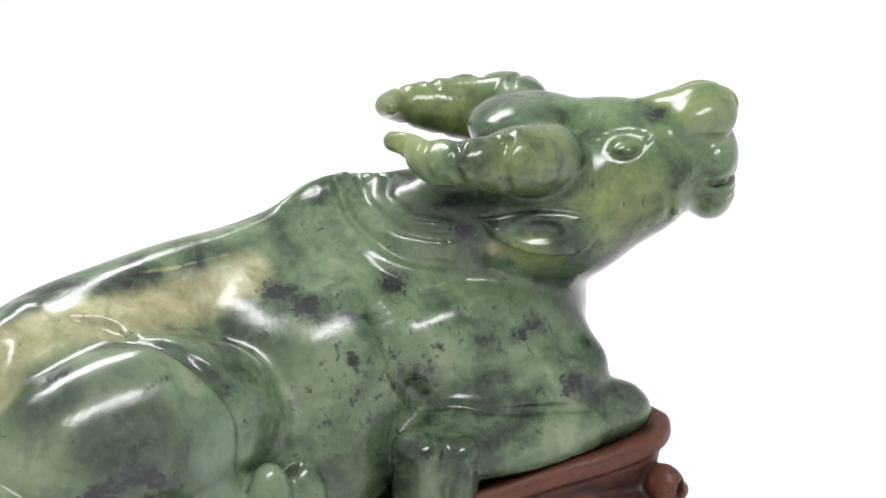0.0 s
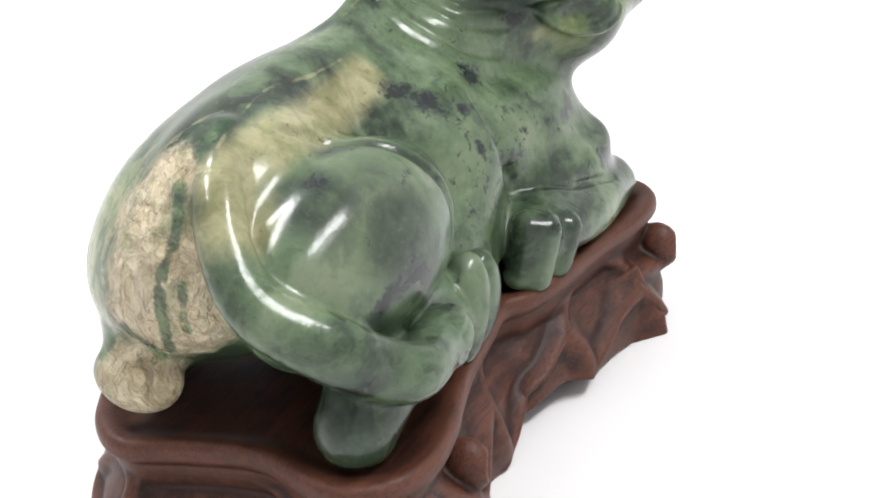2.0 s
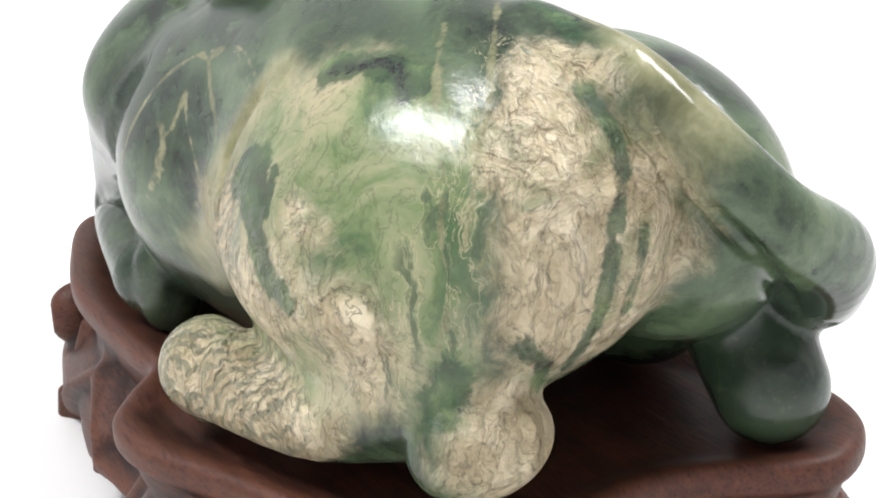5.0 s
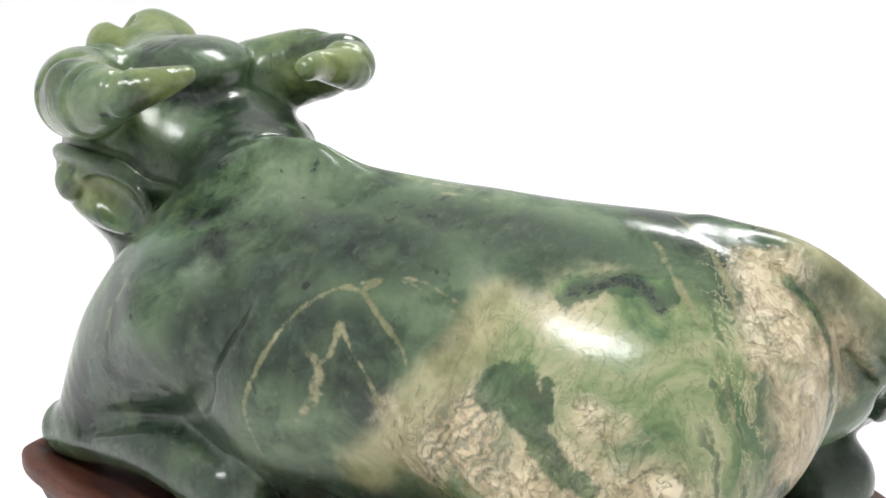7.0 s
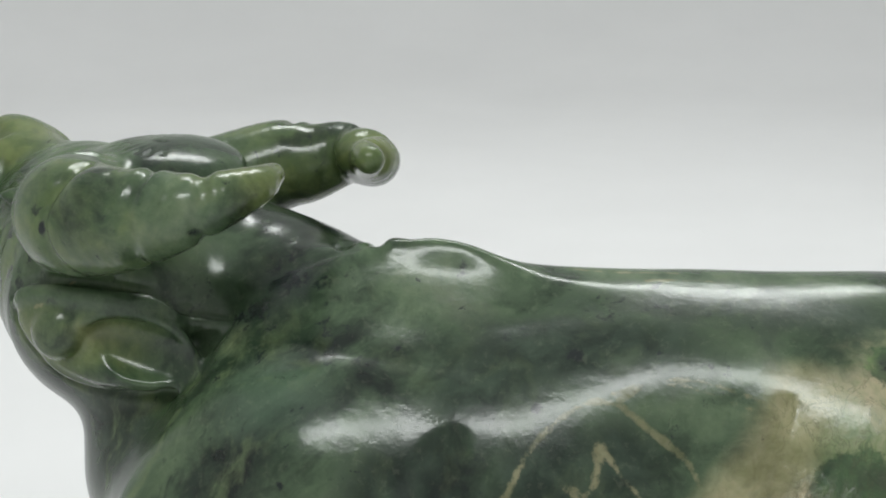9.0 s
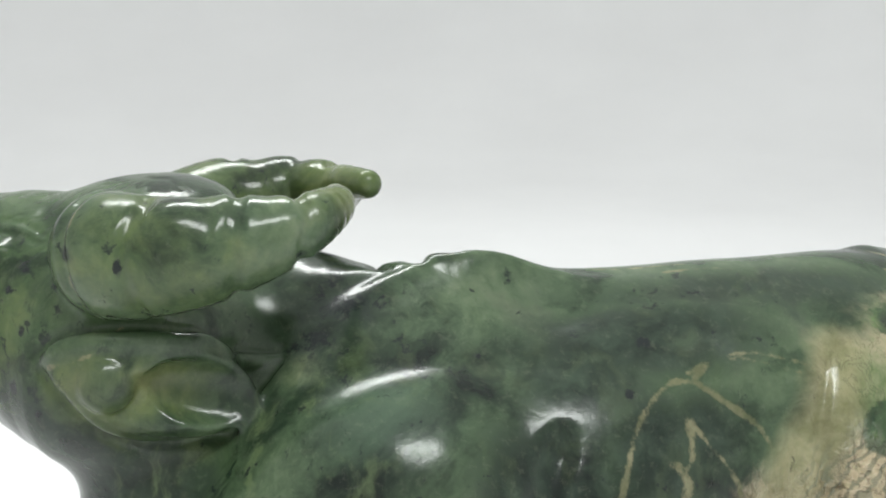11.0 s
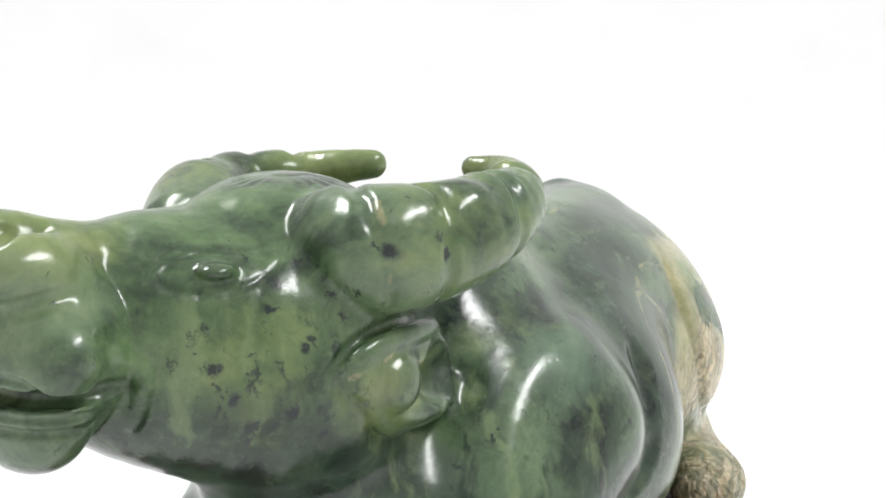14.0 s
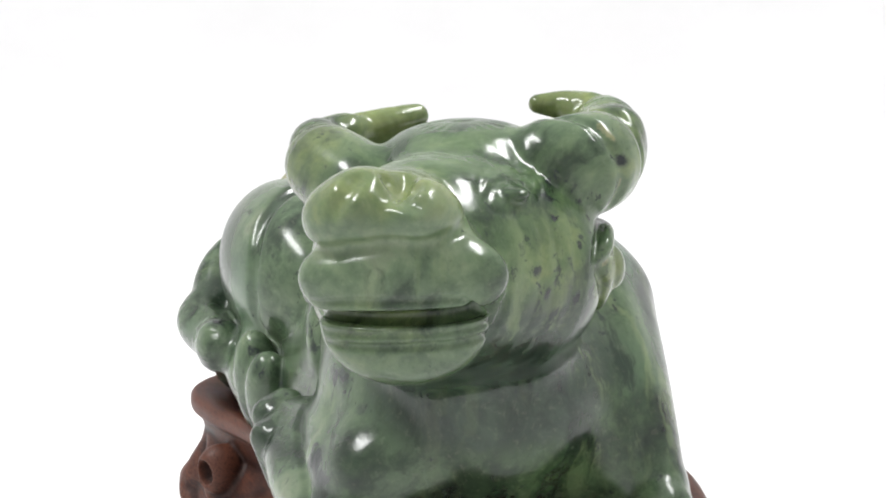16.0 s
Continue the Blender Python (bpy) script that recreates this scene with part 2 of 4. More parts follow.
def rosewood():
    m, t, b = nodes_of("carved_rosewood")
    n = Net(t)
    co = n.shift(n.co, n.noise(18, 3, color=True), 0.006)
    grain = n.noise(1.0, 6, 0.65, 0.3, n.stretch((16, 330, 330), co=co))
    pores = n.noise(1.0, 3, 0.6, 0.0, n.stretch((150, 1500, 1500), co=co))
    colour = n.ramp(grain, (0.34, (0.013, 0.0045, 0.0035)), (0.5, (0.034, 0.0120, 0.0082)), (0.66, (0.074, 0.0275, 0.0175)))
    colour = n.mix(n.math("MULTIPLY", n.step(n.noise(30, 5, 0.6), 0.45, 0.7), 0.3), colour, (0.080, 0.032, 0.021))
    # darker in the hollows of the carving, paler where its edges are worn
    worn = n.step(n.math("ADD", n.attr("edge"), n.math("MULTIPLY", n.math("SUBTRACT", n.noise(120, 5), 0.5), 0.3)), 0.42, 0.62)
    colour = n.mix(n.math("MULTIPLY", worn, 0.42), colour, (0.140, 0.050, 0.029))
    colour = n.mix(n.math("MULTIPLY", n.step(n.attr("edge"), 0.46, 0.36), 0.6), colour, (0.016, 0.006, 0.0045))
    colour = n.mix(n.math("MULTIPLY", n.step(pores, 0.54, 0.63), 0.5), colour, (0.014, 0.005, 0.004))
    colour = n.mix(n.math("MULTIPLY", n.step(pores, 0.43, 0.34), 0.22), colour, (0.150, 0.058, 0.034))
    n.put(b.inputs["Base Color"], colour)
    n.put(b.inputs["Roughness"], n.math("ADD", n.math("MULTIPLY", grain, 0.25), 0.36))
    b.inputs["Specular IOR Level"].default_value = 0.27
    relief = n.bump(pores, 0.3, 0.0003)
    relief = n.bump(n.noise(1.0, 4, 0.6, 0.2, n.stretch((40, 420, 420), co=co)), 0.3, 0.0004, relief)
    relief = n.bump(n.noise(90, 4, 0.6), 0.2, 0.0007, relief)
    n.put(b.inputs["Normal"], relief)
    return m


def white_sheet():
    m, t, b = nodes_of("white_sheet")
    n = Net(t)
    n.put(b.inputs["Base Color"], n.ramp(n.noise(6, 4), (0.3, (0.80, 0.795, 0.80)), (0.7, (0.84, 0.835, 0.84))))
    b.inputs["Roughness"].default_value = 0.6
    n.put(b.inputs["Normal"], n.bump(n.noise(900, 2), 0.05, 0.0003))
    return m


JADE, WOOD, WHITE = jade(), rosewood(), white_sheet()

# ---- sculpting: solids blended on a grid of cells, in millimetres ----
def curve(pts, n=8):
    """A smooth curve through the points (x, y, z, radius), n steps from one to the next."""
    p = np.asarray(pts, float)
    q = np.vstack([2 * p[0] - p[1], p, 2 * p[-1] - p[-2]])
    out = []
    for i in range(1, len(q) - 2):
        for s in np.arange(n) / n:
            a, b, c, d = q[i - 1], q[i], q[i + 1], q[i + 2]
            out.append(0.5 * (2 * b + (c - a) * s + (2 * a - 5 * b + 4 * c - d) * s * s + (3 * b - a - 3 * c + d) * s ** 3))
    return np.array(out + [p[-1]])


class Sculpt:
    def __init__(self, lo, hi, h):
        self.lo, self.h = np.array(lo, float), h
        self.ax = [np.arange(lo[k], hi[k] + h, h, dtype=np.float32) for k in range(3)]
        self.F = np.full([len(a) for a in self.ax], 40.0, np.float32)

    def box(self, lo, hi):
        sl = []
        for k in range(3):
            a, b = int((lo[k] - self.lo[k]) / self.h), int((hi[k] - self.lo[k]) / self.h) + 2
            sl.append(slice(max(a, 0), max(min(b, len(self.ax[k])), 0)))
        g = [self.ax[k][sl[k]] for k in range(3)]
        return tuple(sl), g[0][:, None, None], g[1][None, :, None], g[2][None, None, :]

    def join(self, sl, d, k, cut=False):
        f = self.F[sl]
        if cut:
            e = np.clip(k - np.abs(f + d), 0, None) / k
            self.F[sl] = np.maximum(f, -d) + e * e * k * 0.25
        else:
            e = np.clip(k - np.abs(f - d), 0, None) / k
            self.F[sl] = np.minimum(f, d) - e * e * k * 0.25

    def egg(self, c, r, k=6.0, turn=(0, 0, 0), cut=False):
        c, r = np.array(c, float)[:3], np.array(r, float)
        m = np.array(Euler([radians(a) for a in turn]).to_matrix()) if any(turn) else np.eye(3)
        half = np.sqrt(((m * r) ** 2).sum(1)) + (max(k, 8) + 6 if not cut else k + 3)
        sl, x, y, z = self.box(c - half, c + half)
        m, c, r = m.tolist(), c.tolist(), r.tolist()
        x, y, z = x - c[0], y - c[1], z - c[2]
        k0 = k1 = 0
        for i in range(3):
            if any(turn):
                q = (m[0][i] / r[i] * x + m[1][i] / r[i] * y) + m[2][i] / r[i] * z
            else:
                q = (x, y, z)[i] / r[i]
            q = q * q
            k0 = k0 + q
            k1 = k1 + q * (1 / r[i] ** 2)
        k0 = np.sqrt(k0)
        self.join(sl, k0 * (k0 - 1) / (np.sqrt(k1) + 1e-6), float(k), cut)

    def tube(self, pts, k=4.0, n=6, cut=False):
        """A round bar along the points (x, y, z, radius)."""
        p = curve(pts, n) if len(pts) > 2 and n > 1 else np.asarray(pts, float)
        pad = max(k, 5) + 3 if not cut else k + 2.5
        lo, hi = (p[:, :3] - p[:, 3:]).min(0) - pad, (p[:, :3] + p[:, 3:]).max(0) + pad
        sl, x, y, z = self.box(lo, hi)
        d = np.full(np.broadcast_shapes(x.shape, y.shape, z.shape), 60.0, np.float32)
        for a, b in zip(p[:-1].tolist(), p[1:].tolist()):
            w = max(a[3], b[3]) + pad
            s2, xx, yy, zz = self.box(np.minimum(a, b)[:3] - w, np.maximum(a, b)[:3] + w)
            loc = tuple(slice(max(s2[i].start, sl[i].start) - sl[i].start, min(s2[i].stop, sl[i].stop) - sl[i].start) for i in range(3))
            xx, yy, zz = x[loc[0]], y[:, loc[1]], z[:, :, loc[2]]
            ab = [b[i] - a[i] for i in range(3)]
            ll = sum(v * v for v in ab) + 1e-9
            xx, yy, zz = xx - a[0], yy - a[1], zz - a[2]
            t = np.clip((xx * (ab[0] / ll) + yy * (ab[1] / ll)) + zz * (ab[2] / ll), 0, 1)
            e = np.sqrt((xx - t * ab[0]) ** 2 + (yy - t * ab[1]) ** 2 + (zz - t * ab[2]) ** 2)
            d[loc] = np.minimum(d[loc], e - (a[3] + t * (b[3] - a[3])))
        self.join(sl, d, float(k), cut)

    def block(self, c, r, round_=1.0, k=2.0, turn=(0, 0, 0), cut=False):
        """A box with rounded edges."""
        m = np.array(Euler([radians(a) for a in turn]).to_matrix())
        half = np.abs(m) @ np.array(r, float) + k + 5
        sl, x, y, z = self.box(np.array(c) - half, np.array(c) + half)
        x, y, z = x - c[0], y - c[1], z - c[2]
        q = [np.abs(m[0][i] * x + m[1][i] * y + m[2][i] * z) - (r[i] - round_) for i in range(3)]
        out = np.sqrt(sum(np.clip(v, 0, None) ** 2 for v in q))
        d = out + np.minimum(np.maximum(np.maximum(q[0], q[1]), q[2]), 0) - round_
        self.join(sl, d.astype(np.float32), float(k), cut)

    def soften(self, c, r, mm):
        """Evens out the surface round a place."""
        c, r = np.array(c, float), np.array(r, float)
        sl, x, y, z = self.box(c - r * 1.3, c + r * 1.3)
        f = self.F[sl]
        g, w = f, max(1, int(round(mm / self.h)))
        for _ in range(2):
            for k in range(3):
                p = np.cumsum(np.pad(g, [(w + 1, w) if i == k else (0, 0) for i in range(3)], mode="edge"), axis=k, dtype=np.float64)
                a = [slice(None)] * 3
                b = [slice(None)] * 3
                a[k], b[k] = slice(2 * w + 1, None), slice(0, -2 * w - 1)
                g = ((p[tuple(a)] - p[tuple(b)]) / (2 * w + 1)).astype(np.float32)
        d = np.sqrt(((x - c[0]) / r[0]) ** 2 + ((y - c[1]) / r[1]) ** 2 + ((z - c[2]) / r[2]) ** 2)
        e = np.clip((1.25 - d) * 2.5, 0, 1)
        self.F[sl] = f + (g - f) * e * e * (3 - 2 * e)

    def at(self, p):
        """The field at points, between the cells."""
        g = (np.asarray(p, float)[..., :3] - self.lo) / self.h
        g = np.clip(g, 0, np.array(self.F.shape) - 1.001)
        i = g.astype(int)
        f = g - i
        out = 0
        for c in range(8):
            o = np.array([c & 1, c >> 1 & 1, c >> 2])
            w = np.prod(np.where(o, f, 1 - f), axis=-1)
            out = out + w * self.F[tuple(np.moveaxis(i + o, -1, 0))]
        return out

    def snap(self, p, steps=6):
        """Moves points to the nearest place of the surface."""
        p = np.array(p, float)
        for _ in range(steps):
            q, e = p[..., :3], 0.7 * self.h
            g = np.stack([self.at(q + e * np.eye(3)[k]) - self.at(q - e * np.eye(3)[k]) for k in range(3)], -1) / (2 * e)
            p[..., :3] = q - g * (self.at(q) / (np.sum(g * g, -1) + 1e-3))[..., None]
        return p

    def line(self, pts, r=0.8, depth=None, k=0.8, rise=False, n=8, taper=True):
        """A line carved into the surface along the points, or standing proud of it."""
        c = curve([(*p, r) for p in pts], n)
        c = self.snap(c)
        if depth is not None:
            e = 0.7 * self.h
            g = np.stack([self.at(c[:, :3] + e * np.eye(3)[i]) - self.at(c[:, :3] - e * np.eye(3)[i]) for i in range(3)], -1)
            g /= np.linalg.norm(g, axis=1)[:, None] + 1e-9
            c[:, :3] += g * (r - depth) * (-1 if rise else 1)
        if taper:
            s = np.linspace(0, 1, len(c))
            c[:, 3] *= np.clip(np.minimum(s, 1 - s) * 6 + (0.35 if depth is None else 0.6), 0, 1)
        self.tube(c, k, 1, cut=not rise)

    def mesh(self, name):
        """The surface as a mesh of quads: a vertex in each cell that it crosses."""
        F, h = self.F, self.h
        s = F < 0
        nx, ny, nz = F.shape
        cnt = np.zeros((nx - 1, ny - 1, nz - 1), np.uint8)
        for c in range(8):
            a, b, d = c & 1, c >> 1 & 1, c >> 2
            cnt += s[a:nx - 1 + a, b:ny - 1 + b, d:nz - 1 + d]
        idx = np.argwhere((cnt > 0) & (cnt < 8))
        num = np.full(cnt.shape, -1, np.int32)
        num[tuple(idx.T)] = np.arange(len(idx))
        corner = {}
        for c in range(8):
            o = (c & 1, c >> 1 & 1, c >> 2)
            corner[o] = F[idx[:, 0] + o[0], idx[:, 1] + o[1], idx[:, 2] + o[2]]
        acc, n = np.zeros((len(idx), 3)), np.zeros(len(idx))
        for o in corner:
            for k in range(3):
                if o[k] == 0:
                    e = list(o)
                    e[k] = 1
                    a, b = corner[o], corner[tuple(e)]
                    m = (a < 0) != (b < 0)
                    t = np.where(m, a / np.where(m, a - b, 1), 0)
                    p = np.tile(np.array(o, float), (len(idx), 1))
                    p[:, k] = t
                    acc += p * m[:, None]
                    n += m
        v = self.lo + (idx + acc / n[:, None]) * h
        v = self.snap(v, 2)
        quads = []
        for k in range(3):
            i, j = (k + 1) % 3, (k + 2) % 3
            lo_, hi_ = [slice(None)] * 3, [slice(None)] * 3
            lo_[k], hi_[k] = slice(0, -1), slice(1, None)
            e = np.argwhere(s[tuple(lo_)] != s[tuple(hi_)])
            e = e[(e[:, i] > 0) & (e[:, j] > 0) & (e[:, i] < F.shape[i] - 1) & (e[:, j] < F.shape[j] - 1)]
            q = []
            for di, dj in ((1, 1), (0, 1), (0, 0), (1, 0)):
                c = e.copy()
                c[:, i] -= di
                c[:, j] -= dj
                q.append(num[tuple(c.T)])
            q = np.stack(q, 1)
            flip = ~s[tuple(e.T)]
            q[flip] = q[flip][:, ::-1]
            quads.append(q)
        quads = np.vstack(quads)
        quads = quads[(quads >= 0).all(1)]
        me = bpy.data.meshes.new(name)
        me.vertices.add(len(v))
        me.vertices.foreach_set("co", (v * 0.001).astype(np.float32).ravel())
        me.loops.add(quads.size)
        me.loops.foreach_set("vertex_index", quads.astype(np.int32).ravel())
        me.polygons.add(len(quads))
        me.polygons.foreach_set("loop_start", np.arange(0, quads.size, 4, dtype=np.int32))
        me.update(calc_edges=True)
        me.polygons.foreach_set("use_smooth", np.ones(len(quads), bool))
        me.update()
        return me, v

# ---- the buffalo ----
def hp(u, v, z, *r):
    """A point of the head: u along the nose, v to the animal's left."""
    return (113.8 + 0.895 * u + 0.446 * v, -28.7 - 0.446 * u + 0.895 * v, z, *r)


def sculpt_ox(h):
    s = Sculpt((-128, -78, 32), (166, 72, 160), h)
    s.egg((-28.1, 16.8, 87.5), (75.5, 29.8, 36.8), 8)  # belly
    s.egg((14.8, 10.2, 77.7), (41.8, 45.8, 37.5), 14)  # chest
    s.egg((29.7, 14.0, 105.7), (27.6, 5.6, 26.4), 10)  # withers
    s.egg((-66.2, 3.2, 91.6), (38.6, 26.6, 32.5), 12)  # rump
    s.egg((-52.8, 20.9, 79.7), (48.4, 33.1, 27.5), 8)  # haunchL
    s.egg((-60, -22.4, 85), (46.4, 24.2, 28.7), 5)  # haunchR
    s.tube([(40.5, 9.5, 100.8, 22.9), (65.4, -6.1, 111.2, 20.4), (92.4, -25.8, 110.9, 22.7)], 12, 5)  # neck
    s.tube([(50.7, 1.3, 73.8, 32.9), (83.2, -2.2, 75.5, 25.3), (81.4, -8.6, 96.2, 17.2)], 12, 5)  # throat
    s.egg((58.6, 31.8, 72.6), (30.9, 7.6, 29.6), 20, (0, 20, 0))  # shoulderL
    s.egg((61.8, -26.8, 71.6), (37.1, 12.9, 22.3), 7, (0, 20, 0))  # shoulderR
    s.tube([(50, -24.1, 68.1, 15.5), (68.7, -34.5, 59.2, 13.5), (85.6, -36.9, 63.9, 9.5)], 6, 5)  # armR
    s.tube([(51.5, 39, 88.8, 13.7), (75.4, 34.7, 68.9, 11), (90.8, 34.6, 51.3, 8.5)], 18, 5)  # armL
    s.tube([(95.9, -40.8, 45.8, 10), (57.9, -46.4, 49.9, 8.8), (24.4, -42.7, 55.9, 9.4)], 3, 5)  # foreR
    s.tube([(100.1, 34.3, 46.3, 8.4), (57.9, 45.1, 54.5, 8), (31.2, 47.6, 51.1, 9.2)], 3, 5)  # foreL
    s.tube([(-85.6, 28.8, 66.2, 10.1), (-65.2, 43.6, 53, 8.1), (-32, 54.9, 53.3, 9.8)], 4, 5)  # hockL
    s.egg((-94, 26.7, 56), (8.6, 13.6, 10.7), 4)  # footL
    s.tube([(-79.6, -38.3, 57.6, 12.3), (-89.1, -37, 49.4, 11.3)], 6, 5)  # legR
    s.egg((-46, -34.1, 56), (19, 15.8, 16), 5)  # kneeR
    s.tube([(-73.6, 3.1, 119.1, 6.4), (-90.9, -4.1, 114.3, 6.7), (-103.4, -12.8, 102.5, 7), (-108, -23.3, 90.3, 7.7), (-101.4, -38.9, 79, 8.8), (-91.7, -45.1, 69.8, 9), (-82.8, -51.7, 65.6, 8.2), (-62.4, -49, 62.4, 7.6)], 3, 5)  # tail
    s.tube([(99, -7.9, 113.5, 28.1), (113.6, -26.2, 118.4, 24.1), (121.1, -35.1, 119.8, 18.4), (133.7, -34.5, 120.8, 16.2)], 8, 5)  # skull
    s.egg((89.9, -9.9, 140.2), (16.1, 18.1, 7.1), 8, (0, 0, -26.5))  # crown
    s.egg((140.6, -38.9, 122), (10.1, 22.2, 11), 4, (0, 0, -26.5))  # upperlip
    s.egg((139.5, -38.9, 111.9), (9.6, 17.8, 13.4), 4, (0, 0, -26.5))  # chin
    s.tube([(103.3, 8, 137.7, 9.6), (104.1, 15.7, 135.8, 12.1), (96.4, 22.6, 136.2, 11.3), (86, 29.1, 138.3, 9.5), (74, 32.5, 141.7, 6.7), (64.1, 27.4, 144.7, 4.2), (61.4, 20.3, 145.8, 2.5)], 3, 5)  # left horn
    s.tube([(84.4, -32.9, 131.6, 11.5), (70.8, -37.7, 135.9, 10.5), (64.1, -36.9, 136.6, 9), (54.5, -36.4, 139.2, 6.9), (47.2, -27.8, 139.6, 6), (47.2, -15.2, 142.8, 4.0), (45.6, -8, 143.6, 3.2)], 3, 5)  # right horn
    s.egg((-6, -20, 58), (34, 19, 24), 8)  # belly on the tray
    s.egg((-2.4, 21.2, 63.5), (39.9, 21.3, 22.7), 8)
    s.egg((-57, 31.6, 61.8), (33.5, 15, 18), 6)  # thigh over the hock
    s.egg((-79.9, 26.8, 67.6), (15.2, 13.4, 17.8), 6)
    s.egg((-55.4, 23.1, 85.5), (38, 25.4, 29.2), 8)  # flank of the near haunch
    s.egg((73.8, -3, 62.5), (21.9, 33.7, 34.1), 8)  # breast between the legs
    s.egg((137.3, -40.5, 134), (11.5, 15.9, 5.9), 4, (0, 0, -26.5))  # nose pad
    s.egg((136.6, -45.8, 138), (11.1, 8.1, 7.1), 4, (0, 0, -26.5))
    s.egg((143.7, -35, 135.8), (9.9, 6.9, 6.8), 4, (0, 0, -26.5))
    s.egg((132.1, -50.4, 134.8), (10, 6.3, 6.4), 4, (0, 0, -26.5))
    s.egg((131.5, -37.5, 136.7), (13, 9, 5.9), 4, (0, 0, -26.5))
    s.egg((52.7, 20.4, 92.8), (24, 15.4, 16.5), 14)  # cloak of the shoulder
    s.egg((-57.5, -50, 63), (9, 7.4, 8.6), 4)  # tuft of the tail
    s.egg((143.3, -38.9, 143.4), (9, 2.4, 5), 3, (0, 0, -26.5), True)
    s.egg((-22, 11, 114.9), (62, 9, 9.6), 9)  # spine
    s.soften((94, -36, 68), (22, 24, 24), 4.0)
    s.soften((62, 30, 104), (34, 26, 32), 1.6)
    s.soften((88, 0, 84), (24, 40, 26), 2.2)
    s.soften((-30, 10, 122), (60, 22, 14), 1.2)

    def mir(*pts):
        """The same points on the other side of the face."""
        out = []
        for x, y, z in pts:
            u, v = 0.895 * (x - 113.8) - 0.446 * (y + 28.7), 0.446 * (x - 113.8) + 0.895 * (y + 28.7)
            out.append(hp(u, -v, z))
        return out

    s.egg((52, -37, 61), (30, 9, 9), 6)  # flesh between arm and foreleg
    # hooves and toes
    s.block((18.5, -43.5, 53), (6, 8, 13.5), 5.2, 1.4, (12, -6, 28))
    s.block((29.5, -47.5, 51.5), (5.5, 6.5, 11.5), 4.8, 1.4, (14, -10, 30))
    s.egg((-31, -42, 56), (8.5, 8, 18), 1.5, (6, 10, 0))
    s.egg((-20.5, -40.5, 54), (8.5, 8, 16), 1.5, (6, 16, 0))
    s.egg((25, 46, 51), (6.5, 8, 12.5), 1.0)
    s.egg((-31, 54, 51.5), (7.6, 7.4, 11), 2)
    # ears
    s.egg((97, 18, 110), (20, 6.5, 10), 3, (0, -12, -10))
    s.line([(118, 12.5, 113), (113.2, 16.4, 106.5), (107.1, 16.9, 100.5), (98.3, 16.6, 98), (88, 15.2, 99.5), (78, 14, 104), (71, 16, 112)], 1.5, k=1.5)
    s.egg((88, 23.5, 109), (13, 5, 6.4), 2, (0, -14, -8), True)
    s.egg((101, 24, 107.5), (9, 3.2, 6), 2, (0, -12, -12), True)
    s.line([(117.5, 13.6, 116), (110, 17.6, 119), (100, 20, 118.8), (87, 18.4, 116.4), (72, 14.6, 112.6)], 2.2, k=1.6, rise=True)
    s.line([(113.2, 16.4, 108.4), (107.1, 16.9, 102.4), (98.3, 16.6, 100), (88, 15.2, 101.4), (78, 14, 106), (73, 15, 111)], 1.3, k=1.6, rise=True)
    s.line([(119, 11, 116), (113, 15.8, 121.6), (103.7, 19.2, 122.6), (87, 17.5, 119.4), (71, 15, 114.5)], 1.0, k=1.2)
    s.egg((107, 20.2, 111.4), (5.5, 3.7, 5.5), 0.9, (0, 0, -12))
    s.egg((76, -38.5, 112.5), (15, 5, 6.5), 3, (0, 8, -37))
    s.egg((73, -42, 113), (9.5, 3, 4), 2, (0, 8, -37), True)
    s.line([(60, -28.4, 118.3), (65.8, -34.5, 111), (72.6, -39.2, 107.2), (81.2, -44.9, 106), (87.4, -47.4, 109.5), (87.6, -47.5, 112.5)], 1.2, k=1.5, rise=True)
    s.line([(59.5, -28.4, 119.5), (71.6, -37.1, 120), (82.4, -45.3, 118.3), (89.5, -47.5, 112)], 0.9)
    s.egg((83, -45.2, 112), (4.8, 2.6, 4.8), 0.8, (0, 0, -37))
    for c in ((66, -38, 139.5), (57, -37, 140.5), (51, -28, 141.5), (104, 20, 141), (95, 29, 142.5), (84, 30, 143)):
        s.egg(c, (4.6, 4.6, 4.4), 4)
    # horns: rings with swellings between
    for ring in ([(98.5, 6, 145), (108.4, 14.4, 143.7), (111.6, 17.8, 139.7), (112.3, 20.1, 134.4), (110.1, 19.3, 127.1)],
                 [(98, 20, 149), (100.6, 26.7, 147.7), (105.4, 29.4, 138.6), (104.7, 29.2, 132.8), (99.6, 24.7, 125.8)],
                 [(82, 24, 147), (83.6, 30.4, 146.2), (85.6, 35.1, 138.7), (85.6, 33.3, 133.5), (82, 26, 129.5)],
                 [(71, 28, 144.5), (73, 34, 143), (73.7, 35.8, 137.7), (71, 30, 134.5)],
                 [(53, -34, 147), (50, -38.1, 145.6), (46.8, -39.8, 142), (46.7, -40.9, 137.8), (48.4, -40.9, 133.8)],
                 [(49, -24, 146), (46.7, -27.2, 145.8), (43.5, -29.4, 142.7), (43, -31.6, 139.7), (43.4, -33.1, 136)],
                 [(68, -36, 147), (66.6, -42.2, 144.9), (61.7, -44, 140.4), (60.8, -44.4, 135.5), (62.7, -44.2, 129.6)],
                 [(46, -14, 146.5), (41.5, -16, 144), (40.5, -17, 141), (42, -16, 138)]):
        s.line(ring, 1.8, 0.9, 1.2)
